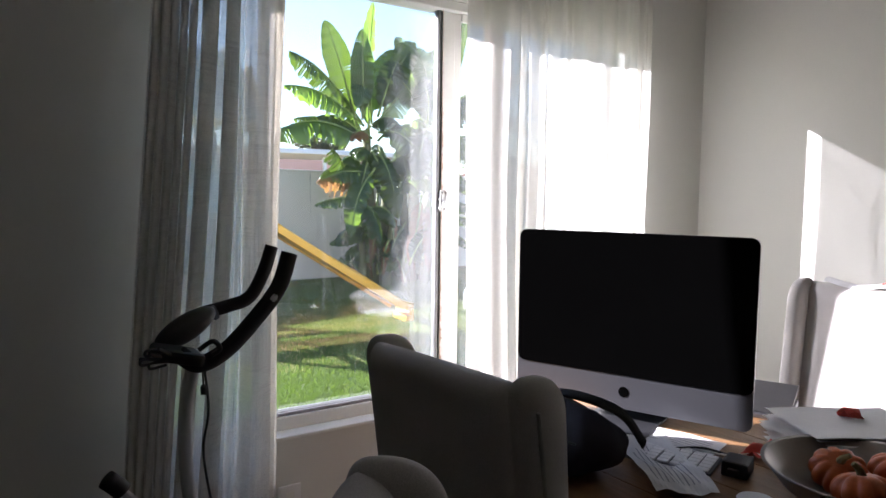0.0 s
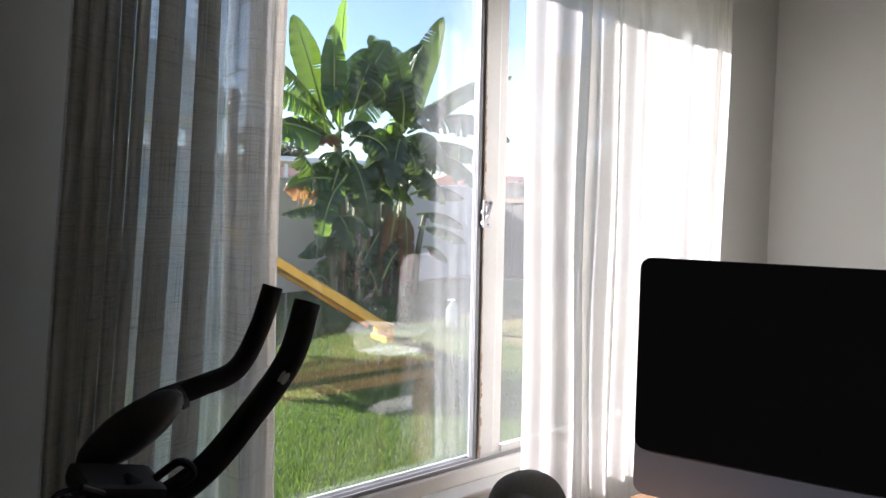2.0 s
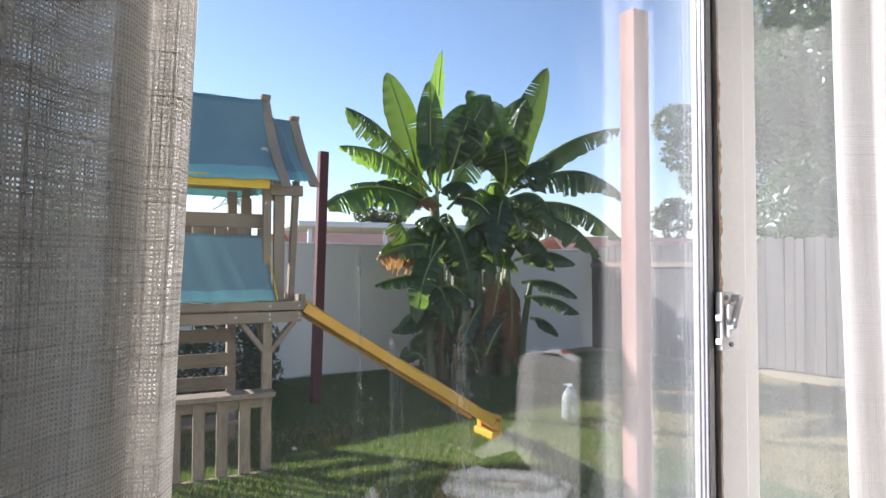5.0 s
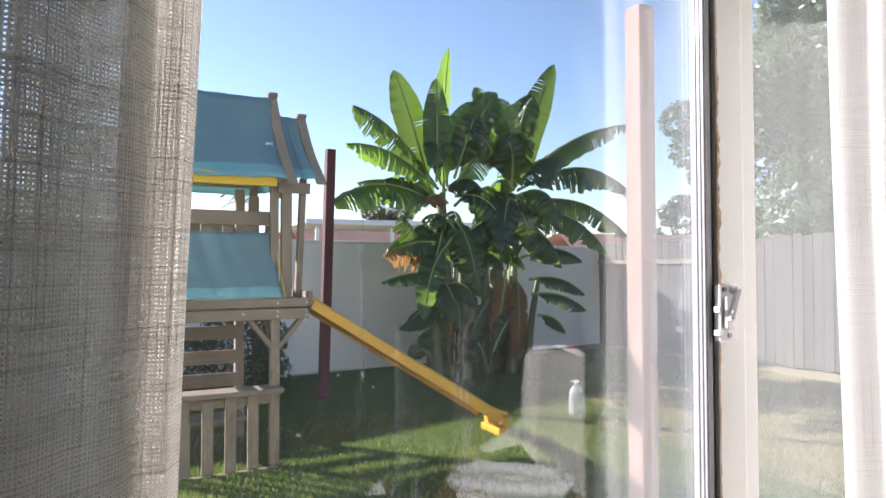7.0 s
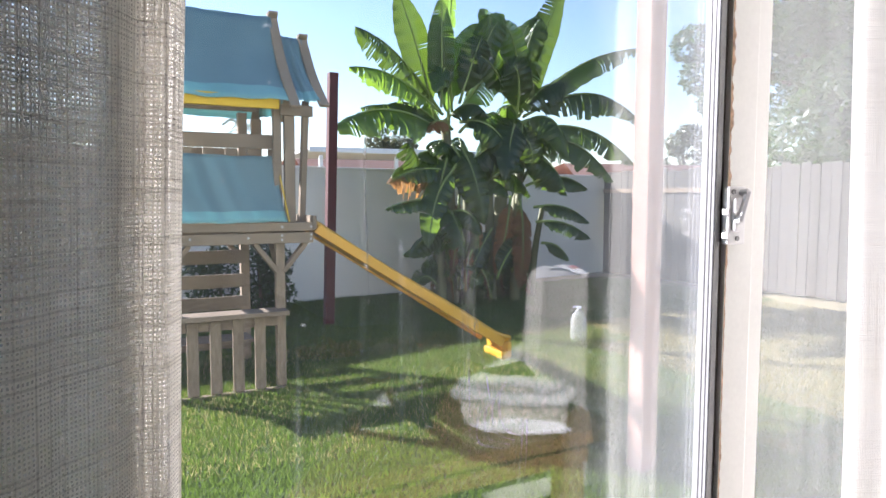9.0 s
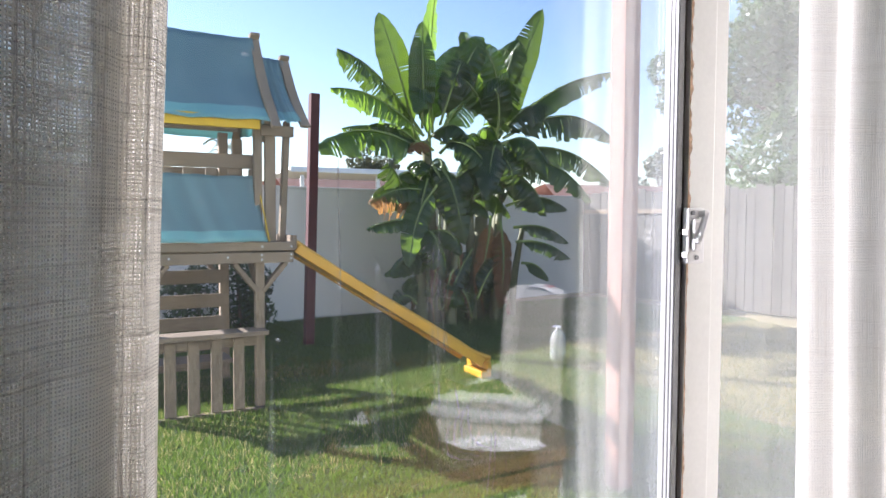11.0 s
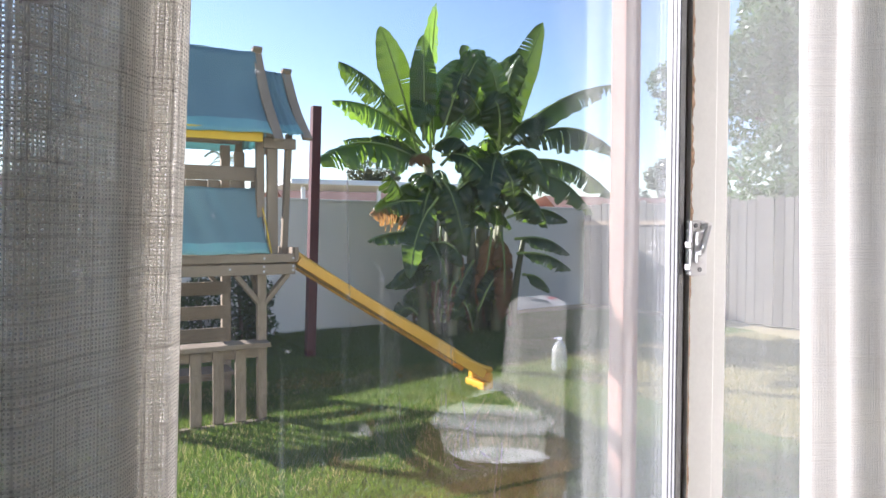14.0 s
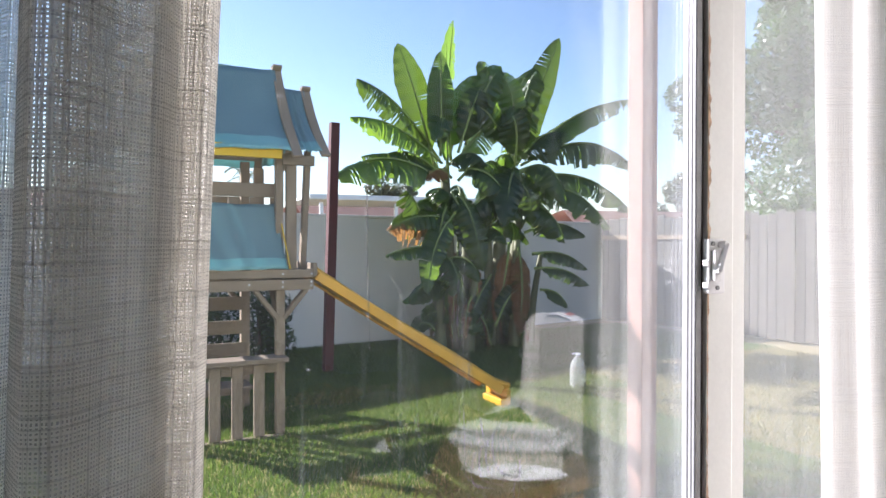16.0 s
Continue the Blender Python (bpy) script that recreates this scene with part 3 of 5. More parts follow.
part("side_hem", hem, LINEN, left_curtain, smooth=True)


def right_line(u, v):
    s = u + 0.05 * math.sin(2 * math.pi * u * 1.5)
    x = 1.002 + 1.03 * s
    amp = (0.020 + 0.009 * math.sin(7 * u + 1)) * min(1.0, 0.3 + 4.0 * u)
    f = math.sin(2 * math.pi * (5.2 * u + 0.3 * math.sin(4.3 * u)))
    y = 2.532 + amp * f + 0.008 * math.sin(2 * math.pi * 17 * u)
    if u < 0.04:
        y += 0.02 * (0.04 - u) / 0.04
    if u > 0.9:
        y += (2.628 - y) * min(1.0, (u - 0.9) / 0.08)
        x += 0.03 * (u - 0.9) / 0.1
    spread = 0.03 * (u - 0.3) * (v - 0.4)
    return x + 0.010 * math.cos(2 * math.pi * 6.2 * u) * min(1, u * 6) + spread + 0.012 * (0.5 - v), y


curtain("linen_curtain", right_line, "sheer oatmeal linen curtain lit by sun, half drawn over the window", 8, LINEN_SUNLIT)


# ---- the desk corner ----
def wing_chair(m, label):
    """An upholstered wing-back dining chair; it faces its own +y, its back stands at y = 0."""
    ch = thing("wing_chair", m, label, "chair", group="upholstered wing chairs")

    def back(u, v):
        # a padded slab, wrapped as a closed sheet round its edge
        a = 2 * math.pi * u
        w, d = 0.205 - 0.02 * (1 - v), 0.045
        x = w * abs(math.cos(a)) ** 0.35 * (1 if math.cos(a) > 0 else -1)
        y = d * abs(math.sin(a)) ** 0.5 * (1 if math.sin(a) > 0 else -1)
        z = 0.34 + 0.69 * v
        if v > 0.85:
            r = (v - 0.85) / 0.15 * math.pi / 2
            k = max(0.0, math.cos(r))
            x, y, z = x * (0.93 + 0.07 * k), y * k, 0.34 + 0.69 * 0.93 + 0.048 * math.sin(r)
        else:
            z = 0.34 + 0.69 * 0.93 * v / 0.85
        return (x, y - 0.075 * v, z)
    bm = sheet(B(), back, 64, 48)
    bmesh.ops.remove_doubles(bm, verts=bm.verts, dist=0.0005)
    part("backrest", bm, CHAIR_CLOTH, ch, smooth=True)
    for s in (-1, 1):
        def wing(u, v):
            a = 2 * math.pi * u
            d, w = 0.066 - 0.02 * (1 - v), 0.030
            y = d * math.cos(a) * (1 if math.cos(a) > 0 else 0.9) + 0.02
            x = w * abs(math.sin(a)) ** 0.7 * (1 if math.sin(a) > 0 else -1)
            z = 0.50 + 0.55 * v
            if v > 0.7:
                r = (v - 0.7) / 0.3 * math.pi / 2
                k = max(0.0, math.cos(r))
                x, y, z = x * k ** 0.8, 0.02 + (y - 0.02) * k ** 0.8, 0.50 + 0.55 * 0.87 + 0.062 * math.sin(r)
            else:
                z = 0.50 + 0.55 * 0.87 * v / 0.7
            return (s * 0.205 + x, y - 0.075 * v, z)
        bm = sheet(B(), wing, 36, 44)
        bmesh.ops.remove_doubles(bm, verts=bm.verts, dist=0.0005)
        part("wing", bm, CHAIR_CLOTH, ch, smooth=True)
        part("piping", tube(B(), [(s * 0.236, -0.06, 0.99), (s * 0.234, -0.03, 0.8), (s * 0.230, 0.0, 0.55)], 0.004, 16, 6), CHAIR_PIPING, ch)
    part("seat", box(B(), (-0.235, -0.02, 0.36), (0.235, 0.45, 0.48), 0.035), CHAIR_CLOTH, ch, smooth=True)
    for x in (-0.21, 0.21):
        for y in (0.0, 0.43):
            part("leg", beam(B(), (x, y, 0), (x, y, 0.37), 0.04, 0.04, 0.005, (0, 1, 0)), DARK_WOOD, ch)
    return ch


chair = wing_chair(pose(0.272, 1.535, 0, 0, 0, -85), "grey linen wing chair drawn up to the table")
copy_thing(chair, pose(1.745, 1.505, 0.0, 0, 0, 89) @ Matrix.Diagonal((1.0, 1.0, 1.03, 1.0)))["label"] = "grey linen wing chair in full sun across the table"
copy_thing(chair, pose(-0.185, 0.955, 0, 0, 0, -121))["label"] = "grey linen wing chair pushed back from the table"

table = thing("dining_table", pose(0.98, 1.28, 0), "brown wooden dining table used as a desk, cluttered", "table")
for i in range(6):
    x = -0.50 + i * 0.1668
    part("plank", box(B(), (x, -0.85, 0.685), (x + 0.1656, 0.80, 0.72), 0.003), TABLE_WOOD, table)
part("apron", box(B(), (-0.44, -0.78, 0.60), (0.44, 0.73, 0.684), 0.004), TABLE_WOOD, table)
for x in (-0.40, 0.40):
    for y in (-0.74, 0.69):
        part("leg", beam(B(), (x, y, 0), (x, y, 0.60), 0.07, 0.07, 0.006, (0, 1, 0)), TABLE_WOOD, table)


def desktop_computer(m):
    """An all-in-one computer; its screen faces its own -y."""
    pc = thing("desktop_computer", m, "large all-in-one desktop computer with black screen and silver chin", "computer")

    def slab(bm, lo, hi, r=0.022):
        """A flat plate with its upright corners rounded."""
        pts = []
        for cx, cz, a0 in ((hi[0] - r, hi[2] - r, 0), (lo[0] + r, hi[2] - r, 90), (lo[0] + r, lo[2] + r, 180), (hi[0] - r, lo[2] + r, 270)):
            pts += [(cx + r * math.cos(math.radians(a0 + 15 * k)), cz + r * math.sin(math.radians(a0 + 15 * k))) for k in range(7)]
        front, rear = [bm.verts.new((x, lo[1], z)) for x, z in pts], [bm.verts.new((x, hi[1], z)) for x, z in pts]
        bm.faces.new(front)
        bm.faces.new(rear[::-1])
        for k in range(len(pts)):
            j = (k + 1) % len(pts)
            bm.faces.new((front[k], rear[k], rear[j], front[j]))
        return bm
    part("case", slab(B(), (-0.325, -0.004, 0.035), (0.325, 0.004, 0.516)), ALUMINIUM, pc)
    bm = B()
    sheet(bm, lambda u, v: (-0.30 + 0.6 * u, 0.0042 + 0.045 * (1 - (2 * u - 1) ** 2) * (1 - (2 * v - 1) ** 4), 0.05 + 0.45 * v), 20, 12)
    part("back_shell", bm, ALUMINIUM, pc, smooth=True)
    part("screen", slab(B(), (-0.325, -0.0065, 0.128), (0.325, -0.0042, 0.516)), SCREEN, pc, "black screen, switched off")
    part("emblem", lathe(B(), [(0.0145, 0), (0.0145, 0.0012)], 20), SCREEN, pc, "small black emblem").matrix_basis = pose(0, -0.004, 0.082, 90, 0, 0)
    bm = B()
    beam(bm, (0, 0.045, 0.25), (0, 0.085, 0.006), 0.006, 0.19, 0.002, (1, 0, 0))
    box(bm, (-0.095, -0.10, 0.0), (0.095, 0.095, 0.006), 0.002)
    part("stand", bm, ALUMINIUM, pc)
    return pc


desktop_computer(pose(0.953, 1.742, 0.72, 0, 0, -68.5))

bag = thing("laptop_bag", pose(0.598, 1.622, 0.72), "dark purple and black nylon bag lying on the table", "bag")


def bag_body(u, v):
    a, h = 2 * math.pi * u, v
    k = math.sin(math.pi * min(1, 0.08 + 0.92 * h)) ** 0.45 if h < 0.999 else 0.02
    x = 0.10 * math.copysign(abs(math.cos(a)) ** 0.6, math.cos(a)) * k
    y = 0.15 * math.copysign(abs(math.sin(a)) ** 0.6, math.sin(a)) * k
    w = 0.008 * math.sin(5 * a + 8 * h) + 0.006 * math.sin(9 * a - 5 * h)
    return (x * (1 + w * 6) + 0.015 * h, y * (1 + w * 4), 0.002 + 0.135 * h + 0.012 * math.sin(3 * a) * h)


part("body", sheet(B(), bag_body, 48, 16), BAG, bag, smooth=True)
line = glide([(-0.02, 0.13, 0.118), (0.03, 0.07, 0.143), (0.06, -0.01, 0.148), (0.115, -0.08, 0.118), (0.142, -0.125, 0.055)], 24)


def strap_band(u, v):
    a = 2 * math.pi * v
    side = Vector((0.9, 0.4, 0.15)).normalized()
    return line[round(u * 24)] + side * 0.018 * math.cos(a) + Vector((0, 0, 0.008)) * math.sin(a)


part("handle_strap", sheet(B(), strap_band, 24, 10), STRAP, bag, "black padded strap", smooth=True)
part("zip", tube(B(), [(-0.08, 0.13, 0.10), (-0.11, 0.0, 0.11), (-0.08, -0.13, 0.10)], 0.003, 12, 6), BLACK, bag)

kb = thing("keyboard", pose(0.80, 1.60, 0.72, 0, 0, 21), "slim silver keyboard with white keys", "keyboard")
part("base", box(B(), (-0.06, -0.21, 0.0), (0.06, 0.21, 0.008), 0.003), ALUMINIUM, kb)
for r in range(5):
    for c in range(14):
        part("key", box(B(), (-0.052 + r * 0.021, -0.204 + c * 0.0293, 0.008), (-0.034 + r * 0.021, -0.178 + c * 0.0293, 0.0115), 0.0015), VINYL_WHITE, kb)


def leaf_of_paper(name, m, w, h, wave, seed, label, mat=PAPER, group="loose papers"):
    """A creased sheet of paper with thin printed lines."""
    rng = random.Random(seed)
    p = [rng.uniform(0, 6.28) for _ in range(3)]
    fn = lambda u, v: ((u - 0.5) * w, (v - 0.5) * h, wave * (1 + 0.5 * math.sin(6 * u + p[0]) + 0.35 * math.sin(9 * v + p[1]) + 0.15 * math.sin(17 * (u + v) + p[2])))
    ob = solo(name, sheet(B(), fn, 16, 16), mat, label, "paper", group=group, m=m, smooth=False)
    for i in range(9):
        x, v0, v1 = 0.12 + 0.085 * i, 0.12, rng.uniform(0.6, 0.88)
        bm = sheet(B(), lambda u, v: Vector(fn(x + 0.022 * u, v0 + (v1 - v0) * v)) + Vector((0, 0, 0.0012)), 1, 14)
        part("printed_line", bm, PRINT, ob)
    return ob


leaf_of_paper("crumpled_receipt", pose(0.775, 1.475, 0.722, 0, 0, -32), 0.13, 0.30, 0.012, 1, "crumpled white printed paper on the table")
leaf_of_paper("printed_sheet", pose(0.80, 1.455, 0.721, 0, 0, -40), 0.12, 0.25, 0.004, 2, "creased white printed sheet on the table")
leaf_of_paper("printed_sheet", pose(0.93, 1.56, 0.721, 0, 0, 15), 0.15, 0.21, 0.003, 3, "white sheet under the computer")

adaptor = thing("power_adaptor", pose(0.895, 1.365, 0.72, 0, 0, 20), "small black power adaptor with its cable", "adaptor")
part("block", box(B(), (-0.035, -0.028, 0.0), (0.035, 0.028, 0.034), 0.006), BLACK, adaptor)
part("prong", box(B(), (-0.048, -0.012, 0.012), (-0.035, 0.012, 0.022), 0.002), BLACK, adaptor)
part("cable", tube(B(), [(0.035, 0.0, 0.012), (0.08, 0.02, 0.005), (0.10, 0.10, 0.004), (0.05, 0.16, 0.004)], 0.003, 20, 6), BLACK, adaptor)
solo("charging_cable", tube(B(), [(0.93, 1.50, 0.724), (0.96, 1.44, 0.724), (1.02, 1.40, 0.726), (1.06, 1.34, 0.724), (1.02, 1.29, 0.724)], 0.0022, 24, 6), VINYL_WHITE, "thin white charging cable on the table", "cable")
solo("red_cloth", sheet(B(), lambda u, v: (1.00 + 0.14 * u, 1.36 + 0.07 * v, 0.725 + 0.008 * math.sin(9 * u + 4 * v) + 0.006 * math.sin(15 * v)), 14, 8), RED_PRINT, "crumpled red cloth under the computer", "cloth", smooth=True)
solo("paper_disc", lathe(B(), [(0.036, 0.0), (0.038, 0.002), (0.036, 0.004)], 28, (0.80, 1.262, 0.72)), VINYL_WHITE, "small white round coaster on the table", "coaster")

bowl_profile = [(0.06, 0.0), (0.10, 0.005), (0.155, 0.035), (0.188, 0.075), (0.196, 0.082), (0.186, 0.080), (0.15, 0.045), (0.09, 0.016), (0.01, 0.012)]
solo("fruit_bowl", lathe(B(), bowl_profile, 48, (0.95, 1.12, 0.72)), BOWL, "wide pale glazed bowl holding small pumpkins", "bowl", smooth=True)
for x, y, z, r, tilt in ((0.905, 1.11, 0.770, 0.058, 12), (0.965, 1.035, 0.773, 0.062, -18), (0.965, 1.185, 0.773, 0.056, 25), (1.045, 1.105, 0.775, 0.058, 8)):
    pk = thing("pumpkin", pose(x, y, z, tilt, tilt / 2, 40 * tilt), "small orange ribbed pumpkin in the bowl", "pumpkin", group="pumpkins in the bowl")
    prof = [(r * math.cos(t) ** 0.8, 0.62 * r * math.sin(t)) for t in (math.radians(-82 + 164 * i / 14) for i in range(15))]
    prof[-1] = (r * 0.10, 0.50 * r)
    part("body", lathe(B(), prof, 60, ribs=10, depth=0.16), PUMPKIN, pk, smooth=True)
    part("stem", tube(B(), [(0, 0, 0.5 * r), (0.004, 0, 0.72 * r), (0.014, 0.004, 0.92 * r)], lambda s: 0.009 * (1 - 0.4 * s), 8, 8), STEM, pk)
pile = thing("paper_pile", pose(1.22, 1.29, 0.722, 0, 0, -30), "untidy pile of white papers beside the bowl", "papers")
rng = random.Random(9)
for i in range(14):
    bm = sheet(B(), lambda u, v: ((u - 0.5) * 0.30, (v - 0.5) * 0.22, 0.003 * math.sin(5 * u + i) + 0.004 * u * v), 8, 6)
    p = part("sheet", bm, PAPER, pile)
    p.matrix_basis = pose(rng.uniform(-0.015, 0.015), rng.uniform(-0.015, 0.015), 0.0062 * i, 0, 0, rng.uniform(-11, 11))
part("torn_scrap", sheet(B(), lambda u, v: (0.0 + 0.045 * u, 0.0 + 0.04 * v, 0.092 + 0.010 * math.sin(4 * u + 6 * v)), 8, 8), RED_PRINT, pile, "torn red printed scrap")
lap = thing("laptop", pose(1.36, 1.66, 0.72, 0, 0, 112), "grey laptop with its lid half lowered", "laptop")
part("base", box(B(), (-0.15, -0.10, 0.0), (0.15, 0.10, 0.016), 0.004), ALUMINIUM, lap)
part("lid", box(B(), (-0.15, -0.004, 0.0), (0.15, 0.004, 0.2), 0.003), BLACK, lap).matrix_basis = pose(0, 0.095, 0.016, 78, 0, 0)
basket = thing("fabric_basket", pose(1.226, 1.925, 0.72, 0, 0, 33), "beige fabric basket with a white fleece rim on the table", "basket")


def basket_side(u, v):
    a = 2 * math.pi * u
    w = 0.006 * math.sin(7 * a + 3 * v) + 0.004 * math.sin(13 * a - 4 * v)
    k = 0.86 + 0.14 * v
    return ((0.150 * k + w) * math.copysign(abs(math.cos(a)) ** 0.55, math.cos(a)), (0.075 * k + w) * math.copysign(abs(math.sin(a)) ** 0.55, math.sin(a)), 0.002 + 0.080 * v)


def rim_roll(u, v):
    a, b = 2 * math.pi * u, 2 * math.pi * v
    r = 0.019 + 0.003 * math.sin(9 * a) + 0.002 * math.sin(17 * a + 2 * b)
    x, y = 0.150 * math.copysign(abs(math.cos(a)) ** 0.55, math.cos(a)), 0.075 * math.copysign(abs(math.sin(a)) ** 0.55, math.sin(a))
    return (x * (1 + r / 0.15 * math.cos(b)), y * (1 + r / 0.075 * math.cos(b)), 0.090 + 0.006 * math.sin(3 * a + 1) + r * math.sin(b))


def liner(u, v):
    return (0.26 * (u - 0.5), 0.13 * (v - 0.5), 0.072 + 0.012 * math.sin(8 * u + 3 * v) + 0.008 * math.sin(11 * v - 5 * u))


def crumple(u, v):
    a = 2 * math.pi * u
    k = math.sin(math.pi * (0.1 + 0.9 * v)) ** 0.5 if v < 0.999 else 0.03
    w = 0.22 * math.sin(5 * a + 9 * v) + 0.14 * math.sin(11 * a - 7 * v)
    return (0.125 * math.cos(a) * k * (1 + 0.3 * w), 0.024 * math.sin(a) * k * (1 + w), 0.001 + 0.034 * v * (1 + 0.5 * w))


part("body", sheet(B(), basket_side, 72, 10), BASKET, basket, smooth=True)
part("fleece_rim", sheet(B(), rim_roll, 80, 14), CRUMPLE, basket, "puffy white fleece rim", smooth=True)
part("liner", sheet(B(), liner, 16, 12), CRUMPLE, basket, smooth=True)
solo("crumpled_tissue", sheet(B(), crumple, 64, 10), PAPER, "crumpled white tissue lying beside the fabric basket", "tissue", m=pose(1.195, 2.010, 0.72, 0, 0, 33), smooth=False)
mag = thing("magazine", pose(1.815, 1.495, 1.066, 0, 0, 88), "folded white and red leaflets lying on the chair top", "papers")
part("cover", sheet(B(), lambda u, v: ((u - 0.5) * 0.30, (v - 0.5) * 0.06, 0.008 + 0.010 * math.sin(7 * u) - 0.012 * (2 * v - 1) ** 2), 16, 8), PAPER, mag, smooth=True)
part("red_band", sheet(B(), lambda u, v: (-0.05 + 0.03 * u, (v - 0.5) * 0.04, 0.0105 + 0.010 * math.sin(7 * (0.333 + 0.1 * u)) - 0.012 * (0.67 * (2 * v - 1)) ** 2), 8, 8), RED_PRINT, mag)

# ---- the exercise bike ----
bike = thing("exercise_bike", pose(-0.085, 2.21, 0), "white exercise bike with black foam handlebars", "exercise bike")
part("stem", tube(B(), [(0.02, -0.02, 0.93), (-0.005, -0.02, 0.80), (0.0, -0.02, 0.60), (0.045, -0.01, 0.42), (0.09, 0.0, 0.30)], 0.017, 28, 14), STEEL_PAINT, bike, smooth=True)
part("main_tube", tube(B(), [(0.085, 0.0, 0.31), (0.13, 0.0, 0.20), (0.15, 0.0, 0.05)], 0.028, 12, 14), STEEL_PAINT, bike, smooth=True)
part("foot_bar", tube(B(), [(0.15, -0.22, 0.03), (0.15, 0.0, 0.03), (0.15, 0.16, 0.03)], 0.029, 8, 14), STEEL_PAINT, bike, smooth=True)
part("far_grip", tube(B(), [(-0.015, 0.10, 0.755 + 0.21), (0.06, 0.115, 1.01), (0.135, 0.125, 1.025), (0.20, 0.13, 1.045), (0.24, 0.13, 1.11), (0.266, 0.13, 1.184)], 0.018, 40, 14), FOAM, bike, smooth=True)
part("near_grip", tube(B(), [(-0.02, -0.03, 0.945), (0.025, -0.035, 0.917), (0.09, -0.035, 0.945), (0.16, -0.03, 1.01), (0.225, -0.03, 1.09), (0.257, -0.025, 1.176)], 0.021, 40, 14), FOAM, bike, smooth=True)
pad = B()
bmesh.ops.create_uvsphere(pad, u_segments=14, v_segments=8, radius=1.0, matrix=pose(0.208, -0.0455, 1.066, 0, 38, 0) @ Matrix.Diagonal((0.011, 0.006, 0.022, 1)))
part("pulse_pad", pad, STEEL_PAINT, bike, "grey pulse sensor pad")
head = B()
bmesh.ops.create_uvsphere(head, u_segments=20, v_segments=12, radius=1.0, matrix=pose(0.022, 0.085, 0.985, 0, -28, 8) @ Matrix.Diagonal((0.088, 0.038, 0.034, 1)))
part("console", head, BLACK, bike, "black console pod", smooth=True)
clamp = B()
box(clamp, (-0.075, -0.06, 0.925), (0.035, 0.05, 0.955), 0.01, Matrix.Rotation(0.25, 4, "Y"))
for k in range(3):
    beam(clamp, (-0.075 + 0.02 * k, -0.05, 0.945), (-0.115 + 0.02 * k, -0.075, 0.955 + 0.01 * k), 0.008, 0.008, 0.002)
part("clamp", clamp, BLACK, bike)
part("clip", tube(B(), [(0.02, -0.05, 0.955), (0.05, -0.06, 0.975), (0.068, -0.06, 0.955), (0.05, -0.055, 0.94)], 0.006, 16, 8), BLACK, bike)
for k, (x0, z0) in enumerate(((-0.118, 0.945), (-0.108, 0.965), (-0.100, 0.935))):
    part("clip", tube(B(), [(x0 + 0.05, -0.06, z0 + 0.003), (x0 + 0.012, -0.072, z0 + 0.007), (x0 + 0.004, -0.076, z0), (x0 + 0.012, -0.072, z0 - 0.006), (x0 + 0.045, -0.06, z0 - 0.004)], 0.0035, 18, 6), BLACK, bike)
part("collar", tube(B(), [(0.098, 0.117, 1.013), (0.106, 0.118, 1.016)], 0.0215, 3, 16), ALUMINIUM, bike, "thin silver collar")
part("plug", tube(B(), [(0.030, -0.045, 0.915), (0.031, -0.046, 0.87), (0.032, -0.046, 0.845)], lambda t: 0.0025 if t < 0.6 else 0.008, 10, 8), BLACK, bike)
part("cable", tube(B(), [(0.035, -0.045, 0.91), (0.042, -0.045, 0.80), (0.03, -0.04, 0.70), (0.05, -0.04, 0.55), (0.075, -0.02, 0.40)], 0.0032, 24, 6), BLACK, bike)
knob = part("tension_knob", tube(B(), [(-0.185, -0.05, 0.685), (-0.165, -0.05, 0.665), (-0.152, -0.05, 0.65)], 0.022, 6, 14), BLACK, bike, smooth=True)
part("lever", tube(B(), [(-0.155, -0.05, 0.653), (-0.10, -0.04, 0.58), (-0.02, -0.02, 0.42), (0.085, 0.0, 0.31)], 0.009, 14, 10), STEEL_PAINT, bike)


# ---- the yard ----
bm = B()
sheet(bm, lambda u, v: (-400 + 800 * u, WOUT + (900 - WOUT) * v, GROUND), 4, 4)
ground = solo("ground", bm, LAWN, "trimmed green lawn with dry patches", "lawn", kind="structure")
for f in ground.data.polygons:
    f.use_smooth = False


def blades(name, x0, x1, y0, y1, count, seed, h, label, mat=None):
    """Grass as single pointed blades, thousands in one mesh."""
    r = np.random.default_rng(seed)
    c = np.stack([r.uniform(x0, x1, count), r.uniform(y0, y1, count), np.full(count, GROUND)], 1)
    patch = 0.5 + 0.5 * np.sin(2.1 * c[:, 0] + 1.3 * c[:, 1]) * np.sin(1.7 * c[:, 1] - 0.9 * c[:, 0])
    a, hh = r.uniform(0, 2 * np.pi, count), h * r.uniform(0.5, 1.3, count) * (0.7 + 0.5 * patch)
    w = 0.0032 * r.uniform(0.7, 1.4, count)
    side = np.stack([np.cos(a) * w, np.sin(a) * w, 0 * a], 1)
    lean = np.stack([r.normal(0, 0.45, count) * hh, r.normal(0, 0.45, count) * hh, hh], 1)
    verts = np.stack([c - side, c + side, c + lean], 1).reshape(-1, 3)
    me = bpy.data.meshes.new(name)
    me.from_pydata(verts.tolist(), [], np.arange(3 * count).reshape(-1, 3).tolist())
    me.materials.append(mat or GRASS)
    return tagged(new(name, me), label, "grass", kind="stuff")


